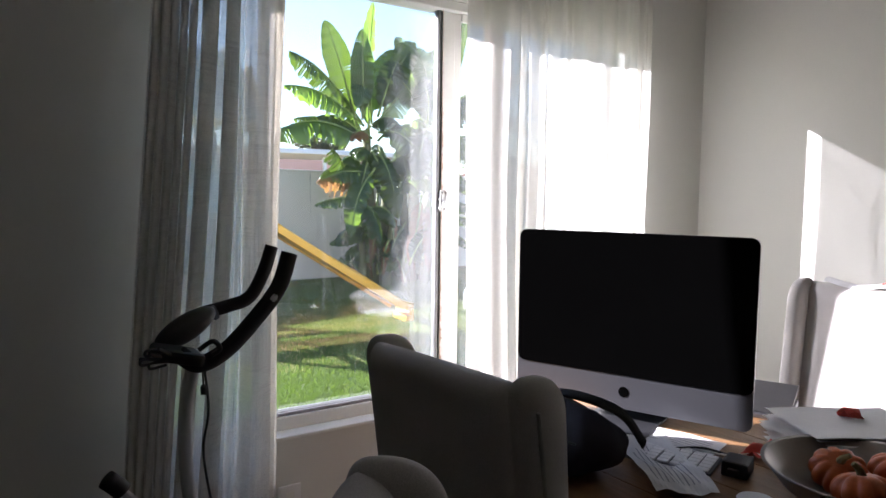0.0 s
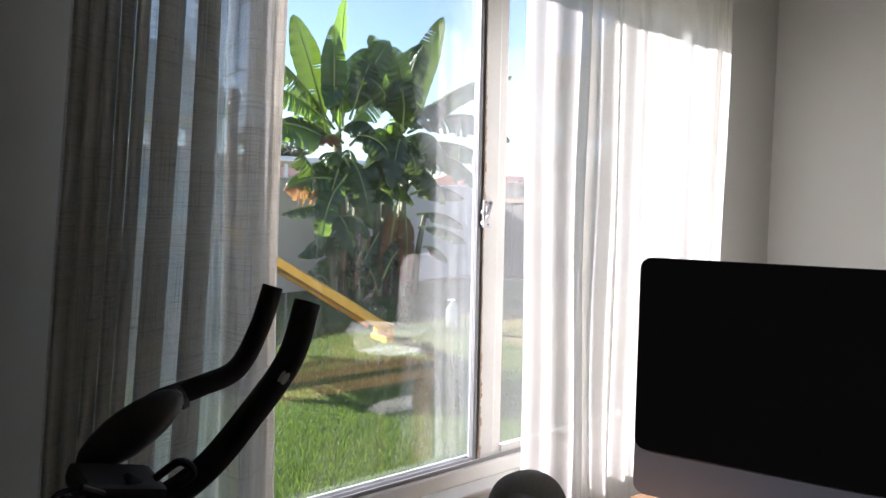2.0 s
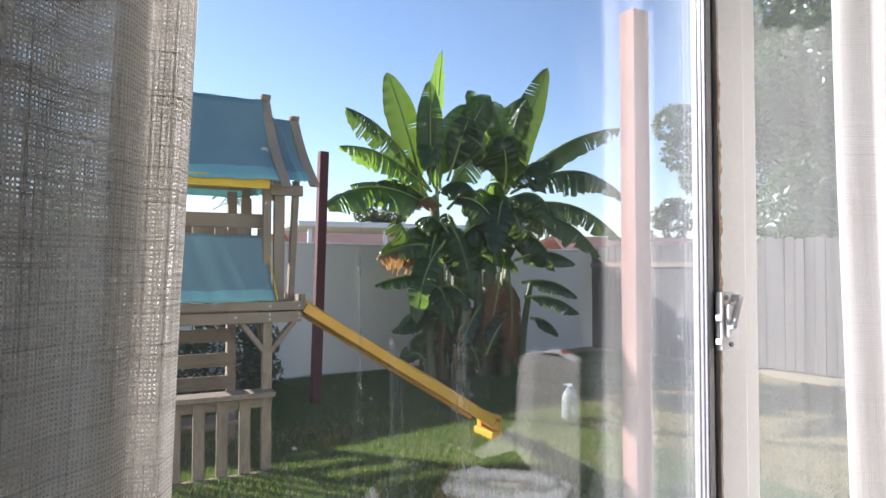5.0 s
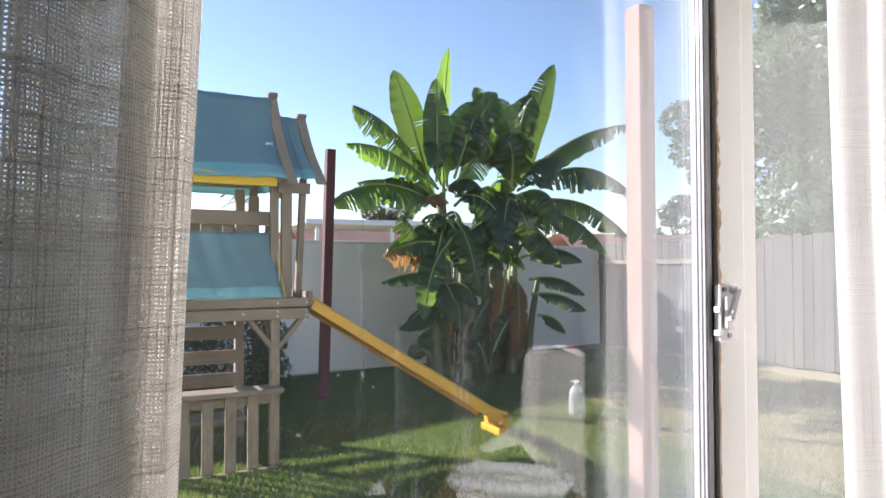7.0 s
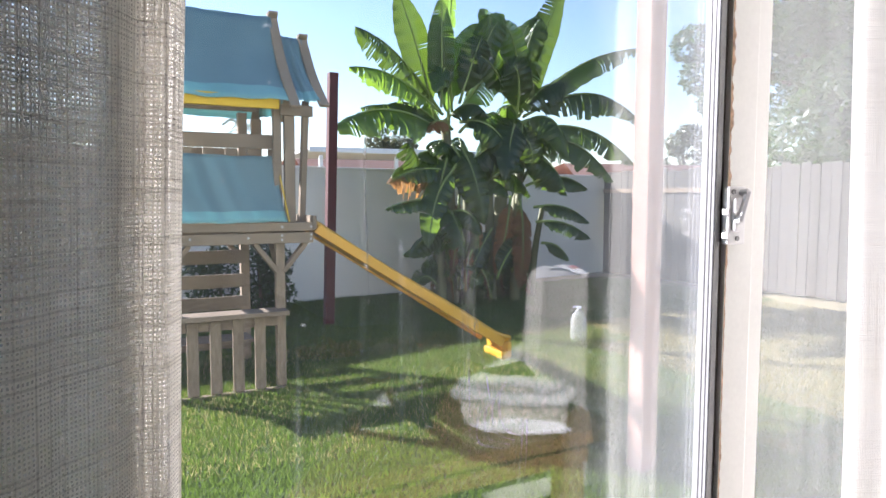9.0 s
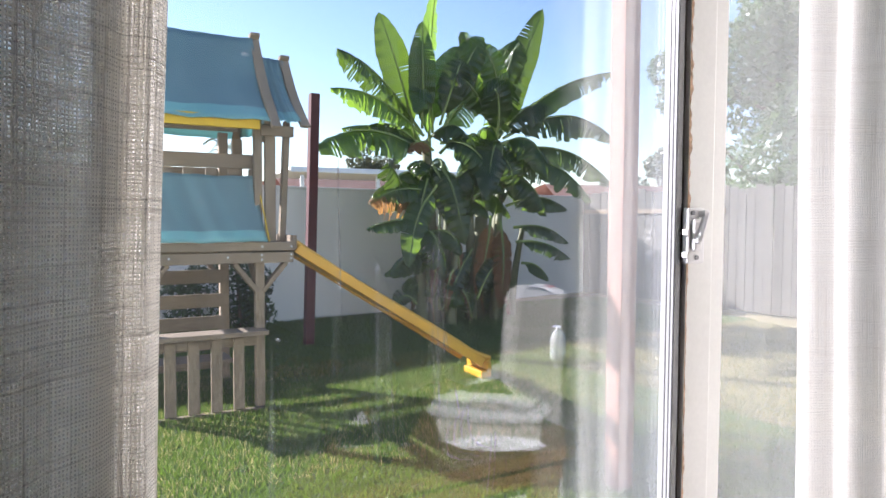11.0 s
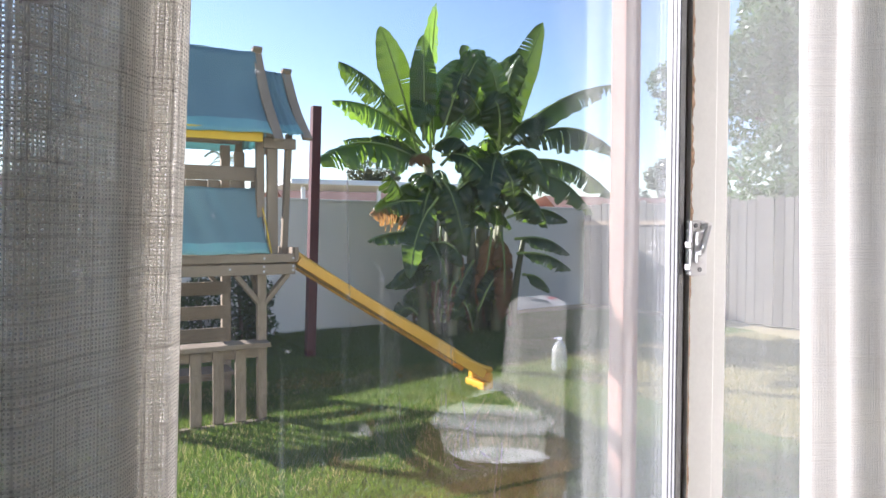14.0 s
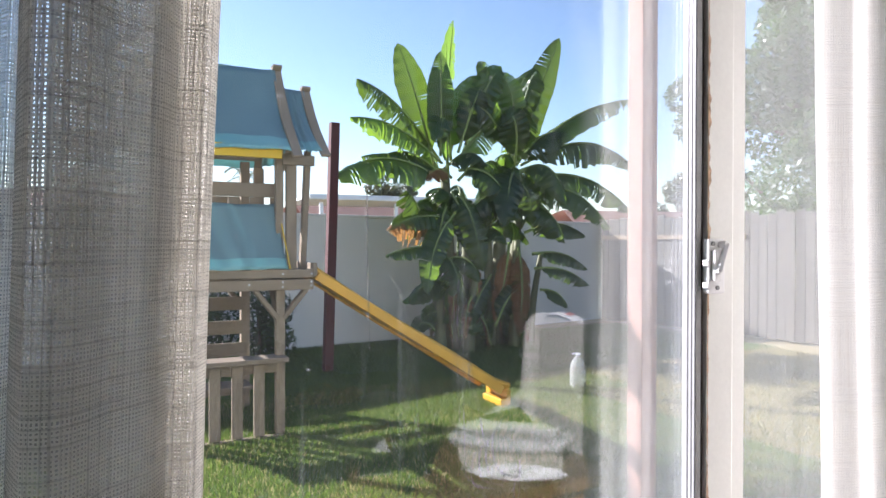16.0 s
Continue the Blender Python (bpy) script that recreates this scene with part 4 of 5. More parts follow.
blades("grass", 0.2, 4.4, 3.6, 7.6, 190000, 1, 0.036, "short green lawn grass in sun and shade")
blades("grass", -0.5, 5.0, 7.0, 11.0, 100000, 2, 0.045, "lawn grass by the garden wall")
blades("grass", 3.6, 8.5, 3.6, 8.0, 70000, 3, 0.035, "thin dry tan lawn grass", GRASS_DRY)
blades("grass", 3.4, 8.5, 3.6, 8.0, 18000, 5, 0.04, "sparse green grass among the dry")
blades("grass", 5.0, 8.6, 8.0, 11.2, 30000, 7, 0.045, "lawn grass in the far corner")
blades("grass", -2.5, 6.0, 2.85, 3.65, 40000, 8, 0.036, "short lawn grass below the window")
blades("grass", -2.5, 0.25, 3.6, 10.6, 45000, 9, 0.04, "lawn grass beyond the play tower")
blades("grass", 0.2, 3.8, 5.5, 8.2, 14000, 6, 0.04, "dry yellow blades in the lawn", GRASS_DRY)

# The rendered garden wall at the end of the yard.
A, Bp = Vector((-4.5, 9.70, GROUND)), Vector((9.0, 11.98, GROUND))
gw = thing("garden_wall", pose(A.x, A.y, GROUND, 0, 0, math.degrees(math.atan2(Bp.y - A.y, Bp.x - A.x))), "tall off-white rendered garden wall", "wall", kind="structure")
L = (Bp - A).length
part("wall_body", box(B(), (0, 0, -0.1), (L, 0.2, 1.79), 0.01), STUCCO, gw)
part("coping", box(B(), (-0.02, -0.015, 1.79), (L + 0.02, 0.215, 1.83), 0.012), STUCCO, gw)

# The board fence along the side of the yard.
fence = thing("board_fence", pose(8.75, 11.75, GROUND, 0, 0, -84), "weathered grey board fence beside the lawn", "fence", kind="structure")
rng = random.Random(21)
board_mesh = [mesh_of("board", box(B(), (0, 0, 0.03), (0.135, 0.018, 1.86 + 0.02 * k), 0.003), FENCE, False) for k in range(4)]
for i in range(62):
    b = new("board", board_mesh[rng.randrange(4)])
    b.parent = fence
    b.matrix_basis = pose(i * 0.14, rng.uniform(-0.004, 0.004), rng.uniform(-0.015, 0.015), 0, rng.uniform(-0.4, 0.4), 0)
part("rail", box(B(), (0, -0.045, 1.50), (2.9, -0.006, 1.575), 0.004), WEATHERED_X, fence, "pale timber rail")
for z in (0.4, 1.5):
    part("rail", box(B(), (0, 0.018, z), (8.7, 0.056, z + 0.09), 0.004), FENCE, fence)
for i in range(5):
    part("post", box(B(), (2.1 * i, 0.058, -0.1), (2.1 * i + 0.09, 0.148, 1.8), 0.004), FENCE, fence)

solo("timber_post", box(B(), (2.662, 4.545, GROUND - 0.05), (2.766, 4.649, 2.70), 0.006), CEDAR, "red stained square timber post standing on the lawn", "post")
solo("steel_post", box(B(), (-0.05, -0.05, -0.1), (0.05, 0.05, 2.76), 0.006), RED_STEEL, "dark red painted steel post behind the play tower", "post", m=pose(2.565, 9.2, GROUND, 0, 1.6, 0))

# ---- the play tower ----
tower = thing("play_tower", pose(0, 0, GROUND), "wooden play tower with teal canvas roofs and yellow slide", "playset")


def plank(name, lo, hi, mat=WEATHERED, label="", bevel=0.006):
    shift = 0.035 if hi[2] < 1.21 else 0.0
    lo, hi = (lo[0] + shift, lo[1], lo[2] - GROUND), (hi[0] + shift, hi[1], hi[2] - GROUND)
    return part(name, box(B(), lo, hi, bevel), mat, tower, label)


def brace(a, b, w=0.07, h=0.035):
    a, b = Vector(a), Vector(b)
    a.z, b.z = a.z - GROUND, b.z - GROUND
    a.x, b.x = a.x + 0.035, b.x + 0.035
    return part("brace", beam(B(), a, b, h, w, 0.005, (0, 1, 0)), WEATHERED, tower)


FRONT, REAR = 6.93, 8.05
for x in (0.585, 1.395):
    plank("post", (x, FRONT + 0.03, GROUND - 0.02), (x + 0.065, FRONT + 0.095, 1.08))
    plank("post", (x - 0.01, REAR - 0.06, GROUND - 0.02), (x + 0.065, REAR + 0.01, 2.05))
plank("front_beam", (0.50, FRONT - 0.01, 1.000), (1.665, FRONT + 0.028, 1.078), WEATHERED_X)
plank("deck_edge", (0.50, FRONT - 0.02, 1.090), (1.675, FRONT + 0.10, 1.152), WEATHERED_X)
plank("rear_beam", (0.50, REAR + 0.012, 1.000), (1.665, REAR + 0.05, 1.15), WEATHERED_X)
for i in range(8):
    y = FRONT + 0.105 + i * 0.128
    plank("deck_board", (0.50, y, 1.12), (1.665, y + 0.122, 1.15), WEATHERED_X)
plank("side_beam", (1.63, FRONT + 0.03, 1.0), (1.665, REAR + 0.01, 1.075))
plank("side_beam", (0.50, FRONT + 0.03, 1.0), (0.535, REAR + 0.01, 1.075))
brace((1.245, FRONT + 0.06, 1.0), (1.41, FRONT + 0.06, 0.79))
brace((1.625, FRONT + 0.06, 1.0), (1.45, FRONT + 0.06, 0.79))
brace((0.80, FRONT + 0.06, 1.0), (0.64, FRONT + 0.06, 0.79))
brace((1.20, REAR - 0.03, 1.0), (1.38, REAR - 0.03, 0.78))
brace((1.427, FRONT + 0.30, 1.0), (1.427, FRONT + 0.10, 0.80))
for i in range(5):
    x = 0.607 + 0.154 * i
    plank("picket", (x, FRONT - 0.01, GROUND + 0.03), (x + 0.078, FRONT + 0.012, 0.47))
plank("bottom_rail", (0.50, FRONT - 0.02, GROUND + 0.0), (1.44, FRONT + 0.03, GROUND + 0.028), WEATHERED_X)
plank("counter", (0.48, FRONT - 0.10, 0.487), (1.455, FRONT + 0.10, 0.522), WEATHERED_X, "weathered counter board")
plank("counter_rail", (0.50, FRONT + 0.013, 0.40), (1.395, FRONT + 0.03, 0.486), WEATHERED_X)
for z in (0.04, 0.20, 0.375, 0.565, 0.77):
    plank("back_slat", (0.52, REAR - 0.085, z), (1.385, REAR - 0.062, z + 0.115), WEATHERED_X)
plank("seat_board", (0.66, REAR - 0.40, 0.14), (1.38, REAR - 0.09, 0.17), WEATHERED_X)
# upper storey
plank("post", (1.448, FRONT + 0.11, 1.15), (1.505, FRONT + 0.17, 2.06))
plank("post", (1.525, FRONT + 0.11, 1.15), (1.605, FRONT + 0.15, 2.02))
part("post", beam(B(), (1.672, FRONT + 0.2, 1.15 - GROUND), (1.715, FRONT + 0.2, 2.06 - GROUND), 0.045, 0.06, 0.005, (0, 1, 0)), WEATHERED, tower)
plank("post", (0.585, FRONT + 0.11, 1.15), (0.64, FRONT + 0.17, 2.06))
plank("header", (1.49, FRONT + 0.08, 1.93), (1.735, FRONT + 0.108, 2.01), WEATHERED_X)
plank("top_rail", (0.52, FRONT + 0.20, 1.690), (1.515, FRONT + 0.235, 1.795), WEATHERED_X)
for i in range(6):
    plank("baluster", (0.66 + 0.155 * i, FRONT + 0.236, 1.15), (0.74 + 0.155 * i, FRONT + 0.26, 1.69))
plank("rear_rail", (0.52, REAR + 0.012, 1.66), (1.46, REAR + 0.04, 1.75), WEATHERED_X)
plank("rear_header", (0.50, REAR + 0.012, 2.07), (1.56, REAR + 0.05, 2.15), WEATHERED_X)
plank("inner_post", (1.40, FRONT + 0.62, 1.15), (1.48, FRONT + 0.66, 1.95))
plank("yellow_panel", (0.52, FRONT + 0.02, 1.965), (1.47, FRONT + 0.05, 2.055), YELLOW, "yellow canvas band under the roof")


def canopy(x0, x1, y0, z0, y1, z1, sag, lean, name, label):
    """A sagging canvas slope between an eave and a ridge."""
    def fn(u, v):
        x = x0 + (x1 - x0) * u + lean * v * (2 * u - 1 if lean else 0)
        s = -sag * math.sin(math.pi * v) + 0.008 * math.sin(9 * u + 5 * v) + 0.006 * math.sin(23 * u + 3 * v)
        n = Vector((0, -(z1 - z0), y1 - y0)).normalized()
        return (x, y0 + (y1 - y0) * v + n.y * s, z0 + (z1 - z0) * v + n.z * s - GROUND)
    ob = part(name, sheet(B(), fn, 30, 14), CANVAS, tower, label, smooth=True)
    mod = ob.modifiers.new("thick", "SOLIDIFY")
    mod.thickness = 0.004
    return ob


def rafter(x, y0, z0, y1, z1, sag, over=0.05):
    n = Vector((0, -(z1 - z0), y1 - y0)).normalized()
    pts = [Vector((x, y0 + (y1 - y0) * v + n.y * -sag * math.sin(math.pi * max(0, min(1, v))), z0 + (z1 - z0) * v + n.z * -sag * math.sin(math.pi * max(0, min(1, v))) - GROUND)) for v in (-0.06, 0.2, 0.4, 0.6, 0.8, 1.0 + over)]
    bm = B()
    for a, b in zip(pts, pts[1:]):
        beam(bm, a, b + (b - a) * 0.03, 0.026, 0.075, 0.004, (1, 0, 0))
    return part("rafter", bm, WEATHERED, tower)


RIDGE = 7.50
canopy(0.45, 1.55, FRONT - 0.02, 2.02, RIDGE, 2.74, 0.05, 0.0, "roof_canvas", "faded teal canvas roof slope")
canopy(0.45, 1.55, REAR + 0.10, 2.02, RIDGE, 2.74, 0.05, 0.0, "roof_canvas", "faded teal canvas roof slope")
rafter(1.567, FRONT - 0.02, 2.02, RIDGE, 2.74, 0.05)
rafter(1.567, REAR + 0.10, 2.02, RIDGE, 2.74, 0.05)
canopy(1.585, 1.79, FRONT + 0.05, 2.04, RIDGE, 2.60, 0.04, 0.0, "roof_canvas", "small teal canvas roof")
canopy(1.585, 1.79, REAR + 0.05, 2.04, RIDGE, 2.60, 0.04, 0.0, "roof_canvas", "small teal canvas roof")
rafter(1.805, FRONT + 0.05, 2.04, RIDGE, 2.60, 0.04)
rafter(1.805, REAR + 0.05, 2.04, RIDGE, 2.60, 0.04)
canopy(0.66, 1.50, FRONT - 0.04, 1.155, FRONT + 0.19, 1.635, 0.015, -0.035, "railing_canvas", "teal canvas panel hung on the railing")
for x in (0.652, 1.513):
    part("canvas_edge", beam(B(), (x, FRONT - 0.045, 1.157 - GROUND), (x + (0.035 if x < 1 else -0.035), FRONT + 0.185, 1.637 - GROUND), 0.008, 0.012, 0.002, (0, 1, 0)), YELLOW, tower, "yellow canvas edging")
for x, z in ((0.80, 1.045), (1.19, 1.045), (1.43, 1.06), (1.43, 1.025), (1.43, 1.12), (1.645, 1.06), (1.645, 1.03), (1.645, 1.12), (0.62, 1.045)):
    part("bolt", lathe(B(), [(0.008, 0), (0.009, 0.004), (0.004, 0.007)], 10), BOLT, tower).matrix_basis = pose(x + 0.035, FRONT - (0.010 if z < 1.08 else 0.020), z - GROUND, 90, 0, 0)


def trough(u, v):
    """The slide: a waved chute with rounded lips that runs out flat at the foot."""
    s = u
    x = 1.715 + 1.765 * s
    z = 1.105 - 1.105 * s - 0.012 * math.sin(2 * math.pi * s) + (0.05 * ((s - 0.86) / 0.14) ** 2 if s > 0.86 else 0)
    a = (v - 0.5) * 2
    lip = 0.10 * min(1, (abs(a) ** 5)) if abs(a) < 0.93 else 0.10 * (0.93 ** 5) + 0.02 * math.sin((abs(a) - 0.93) / 0.07 * math.pi * 0.5) - (0.05 if abs(a) > 0.995 else 0)
    return (x, FRONT + 0.20 + 0.185 * a, z + lip - GROUND)


slide = part("slide", sheet(B(), trough, 48, 34), SLIDE, tower, "sun-faded yellow plastic slide", smooth=True)
mod = slide.modifiers.new("thick", "SOLIDIFY")
mod.thickness, mod.offset = 0.012, -1
for y in (FRONT + 0.02, FRONT + 0.38):
    part("slide_side", beam(B(), (1.735, y, 1.105 - GROUND), (3.40, y, 0.065 - GROUND), 0.014, 0.075, 0.005), SLIDE, tower)
part("slide_foot", box(B(), (3.37, FRONT + 0.00, 0.0), (3.445, FRONT + 0.30, 0.075), 0.01), SLIDE, tower)
part("slide_lip", box(B(), (3.450, FRONT + 0.02, 0.01), (3.487, FRONT + 0.38, 0.15), 0.012), SLIDE, tower)
plank("slide_step", (1.655, FRONT - 0.03, 1.10), (1.685, FRONT + 0.50, 1.20))

# ---- water bottle and small things on the lawn ----
bottle = thing("water_bottle", pose(4.47, 7.24, GROUND), "clear plastic gallon water bottle on the grass", "bottle")
prof = [(0.06, 0.0), (0.078, 0.008)]
for i in range(9):
    prof += [(0.080, 0.02 + 0.021 * i), (0.075, 0.031 + 0.021 * i)]
prof += [(0.078, 0.215), (0.066, 0.26), (0.035, 0.305), (0.022, 0.318), (0.022, 0.332)]
part("body", lathe(B(), prof, 28), PLASTIC, bottle, smooth=True)
part("cap", lathe(B(), [(0.024, 0.332), (0.025, 0.35), (0.01, 0.352)], 20), VINYL_WHITE, bottle)
part("loop", tube(B(), [(0.02, 0, 0.33), (-0.03, 0.0, 0.352), (-0.07, 0.0, 0.345)], 0.006, 10, 6), VINYL_WHITE, bottle)


# ---- banana plants ----
def banana_leaf(plant, base, tip, arch, width, face, tear, seed, mat=None):
    """One long blade on a pale rib, split into strips that hang a little apart."""
    rng = random.Random(seed)
    base, tip, face = Vector(base), Vector(tip), Vector(face)
    if not mat:
        tear, width = (0.75 * tear if face.z > 0.6 else 0.25 * tear), (1.15 if face.z > 0.6 else 0.98) * width
    droop = 0.75 if face.z > 0.6 else 0.22
    ctrl = (base + tip) / 2 + Vector(arch)
    n = 34
    line = [(1 - t) ** 2 * base + 2 * t * (1 - t) * ctrl + t * t * tip for t in (i / n for i in range(n + 1))]
    bm = B()
    for s in (-1, 1):
        for i in range(4, n):
            t0, t1 = i / n, (i + 1) / n
            tan = (line[i + 1] - line[i]).normalized()
            side = tan.cross(face)
            side = side.normalized() * s
            nor = side.cross(tan) * s
            if nor.dot(face) < 0:
                nor = -nor

            def half(t):
                r = max(0.0, (t - 0.10) / 0.90)
                return width * 0.5 * min(1.0, (r * 5) ** 0.7) * max(0.0, 1 - max(0.0, r - 0.62) / 0.38) ** 0.55
            split = rng.random() < tear * 1.3
            if split or i == 4:
                hang = rng.uniform(0.0, 0.9) * tear
            keep = 1.0 - (rng.uniform(0.1, 0.45) if rng.random() < 0.5 * tear else 0.0)
            ring = []
            for k in range(4):
                a = k / 3
                pinch = (0.5 * rng.uniform(0.6, 1.0) * a) if split else 0.0
                for t, q in ((t0, i), (t1, i + 1)):
                    w = half(t) * keep if not split else half((t0 + t1) / 2) * keep
                    p = line[q] + side * (w * a * math.cos(droop * a)) - nor * (w * a * a * (math.sin(droop) + hang)) - Vector((0, 0, 1)) * (w * a * a * hang * 0.7)
                    if split:
                        p = p + tan * (pinch * (line[i + 1] - line[i]).length * (1 if q == i else -1)) * 0.7
                    p = p + nor * (0.012 * math.sin(t * 60 + 3 * s) * a)
                    ring.append(p)
            vs = [bm.verts.new(p) for p in ring]
            for k in range(3):
                bm.faces.new((vs[2 * k], vs[2 * k + 1], vs[2 * k + 3], vs[2 * k + 2]))
    bmesh.ops.remove_doubles(bm, verts=bm.verts, dist=0.0008)
    leaf = part("leaf", bm, mat or BANANA, plant, "dry brown banana leaf" if mat == BANANA_DRY else "", smooth=True)
    rib = tube(B(), [line[0], line[n // 3], line[2 * n // 3], line[n]], lambda t: 0.022 * (1 - 0.85 * t), 20, 6)
    part("midrib", rib, BANANA_RIB, leaf, smooth=True)
    return leaf


VIEW, UP = (-0.25, -1, 0.25), (0, -0.35, 1)


def banana_plant(x, y, label, stems, seed, crown=15):
    pl = thing("banana_plant", pose(0, 0, 0), label, "banana plant", group="banana plants")
    rng = random.Random(seed)
    for dx, dy, h, r, lx in stems:
        part("stem", tube(B(), [(x + dx, y + dy, GROUND - 0.05), (x + dx + 0.3 * lx, y + dy, h * 0.4), (x + dx + lx, y + dy, h)], lambda t: r * (1.15 - 0.55 * t), 16, 12), BANANA_STEM, pl, smooth=True)
    for i in range(7):
        dx, dy, h, r, lx = rng.choice(stems)
        a = rng.uniform(0, 6.28)
        top = Vector((x + dx + 0.6 * lx, y + dy, h * rng.uniform(0.35, 0.8)))
        low = top + Vector((0.22 * math.cos(a), 0.22 * math.sin(a), -rng.uniform(0.5, 0.9)))
        low.z = max(low.z, GROUND + 0.02)
        banana_leaf(pl, top, low, (0.12 * math.cos(a), 0.12 * math.sin(a), 0.15), rng.uniform(0.09, 0.17), (math.cos(a), math.sin(a) - 0.6, 0.2), 0.5, seed + i, BANANA_DRY)
    for i in range(crown):
        a, r = rng.uniform(0, 6.28), rng.uniform(0.55, 1.15)
        dx, dy, h, _, lx = stems[i % 3]
        root = Vector((x + dx + lx, y + dy, h * rng.uniform(0.72, 1.0)))
        end = root + Vector((r * math.cos(a), 0.6 * r * math.sin(a), rng.uniform(0.2, 1.0) if i % 2 else rng.uniform(-0.6, 0.1)))
        banana_leaf(pl, root, end, (0.1 * math.cos(a), 0.1 * math.sin(a), rng.uniform(0.3, 0.6)), rng.uniform(0.38, 0.5), (0.3 * math.cos(a), -0.4, 1), rng.uniform(0.2, 0.45), seed + 20 + i)
    for i in range(16):
        a, r = rng.uniform(0, 6.28), rng.uniform(0.2, 0.5)
        foot = Vector((x + rng.uniform(-0.5, 0.5), y - 0.15 + rng.uniform(-0.25, 0.2), GROUND + rng.uniform(0.05, 0.5)))
        end = foot + Vector((r * math.cos(a), 0.5 * r * math.sin(a) - 0.1, rng.uniform(-0.05, 0.55)))
        end.z = max(end.z, GROUND + 0.1)
        banana_leaf(pl, foot, end, (0, 0, 0.25), rng.uniform(0.18, 0.3), VIEW, 0.15, seed + 60 + i)
    return pl


pa = banana_plant(4.55, 9.95, "tall banana plant with torn green leaves by the garden wall", [(0, 0, 2.35, 0.10, -0.12), (0.28, 0.15, 1.9, 0.085, 0.05), (-0.22, -0.1, 1.5, 0.075, -0.1), (0.12, -0.25, 1.2, 0.07, 0.12)], 40)
banana_leaf(pa, (4.28, 9.95, 2.35), (3.72, 9.9, 3.90), (-0.05, -0.1, 0.22), 0.44, VIEW, 0.05, 1)
banana_leaf(pa, (4.46, 9.90, 2.25), (4.32, 9.7, 3.92), (-0.08, -0.1, 0.0), 0.38, (0.5, -1, 0.1), 0.05, 2, BANANA_LIT)
banana_leaf(pa, (4.50, 10.0, 2.4), (4.59, 10.0, 4.36), (0.0, 0.1, 0.2), 0.36, (0.45, -1, 0.1), 0.12, 3, BANANA_LIT)
banana_leaf(pa, (4.36, 9.95, 2.45), (3.13, 9.8, 3.36), (-0.1, 0, 0.42), 0.44, UP, 0.45, 4)
banana_leaf(pa, (4.34, 9.85, 2.40), (2.97, 9.6, 2.84), (-0.1, 0, 0.36), 0.40, UP, 0.4, 5)
banana_leaf(pa, (4.36, 9.75, 2.15), (2.72, 9.5, 2.10), (-0.15, 0, 0.52), 0.56, UP, 0.35, 6)
banana_leaf(pa, (4.40, 9.9, 2.2), (3.30, 10.1, 2.45), (-0.1, 0, 0.30), 0.44, UP, 0.35, 7)
banana_leaf(pa, (4.42, 9.72, 1.66), (3.52, 9.6, 1.56), (-0.05, 0, 0.16), 0.34, (0, -0.8, 0.55), 0.5, 8)
banana_leaf(pa, (4.22, 9.70, 1.63), (3.46, 9.57, 1.50), (-0.05, 0, 0.15), 0.46, (0, -0.8, 0.62), 0.5, 108, BANANA_DRY)
banana_leaf(pa, (4.38, 9.75, 1.30), (3.38, 9.5, 1.19), (-0.1, 0, 0.10), 0.27, UP, 0.1, 9)
banana_leaf(pa, (4.46, 9.7, 1.75), (3.92, 9.45, 0.72), (-0.14, 0, 0.22), 0.36, VIEW, 0.12, 10)
banana_leaf(pa, (4.52, 9.7, 2.0), (4.76, 9.5, 0.98), (0.0, -0.1, 0.25), 0.36, VIEW, 0.2, 11, BANANA_LIT)
banana_leaf(pa, (4.40, 9.8, 0.85), (3.72, 9.5, 0.60), (-0.1, 0, 0.22), 0.32, UP, 0.05, 12)
banana_leaf(pa, (4.50, 9.7, 2.3), (5.15, 9.4, 1.75), (0.1, -0.1, 0.40), 0.44, UP, 0.4, 13)
banana_leaf(pa, (4.55, 9.9, 2.4), (5.35, 9.7, 3.15), (0.1, 0, 0.35), 0.50, (-0.1, -0.6, 1), 0.2, 14, BANANA_LIT)
banana_leaf(pa, (4.50, 9.9, 2.45), (4.10, 9.6, 2.62), (0.05, -0.1, 0.85), 0.44, VIEW, 0.2, 15)
banana_leaf(pa, (4.5, 9.95, 2.5), (4.85, 9.8, 3.60), (0.0, 0, 0.2), 0.44, VIEW, 0.15, 30)
banana_leaf(pa, (4.4, 9.8, 1.15), (4.65, 9.4, 0.85), (0.1, -0.1, 0.25), 0.36, UP, 0.05, 31)

pb = banana_plant(5.35, 10.1, "broad banana plant with dark drooping leaves and dry stalks", [(0, 0, 2.5, 0.11, 0.12), (0.28, 0.1, 2.1, 0.09, 0.2), (-0.2, -0.15, 1.7, 0.08, -0.05), (0.1, -0.3, 1.4, 0.075, 0.05), (0.5, -0.1, 1.2, 0.06, 0.2)], 60)
banana_leaf(pb, (5.62, 10.0, 2.45), (6.22, 9.8, 4.30), (-0.1, 0, 0.0), 0.46, VIEW, 0.08, 16)
banana_leaf(pb, (5.60, 9.95, 2.5), (7.62, 9.7, 3.55), (0.0, 0, 0.45), 0.44, UP, 0.25, 17)
banana_leaf(pb, (5.62, 9.9, 2.45), (7.45, 9.5, 2.42), (0.2, 0, 0.75), 0.52, UP, 0.35, 18)
banana_leaf(pb, (5.62, 9.9, 2.25), (7.35, 9.5, 1.80), (0.2, 0, 0.55), 0.52, UP, 0.35, 19)
banana_leaf(pb, (5.60, 9.85, 2.1), (6.75, 9.3, 1.55), (0.2, 0, 0.50), 0.52, UP, 0.4, 20)
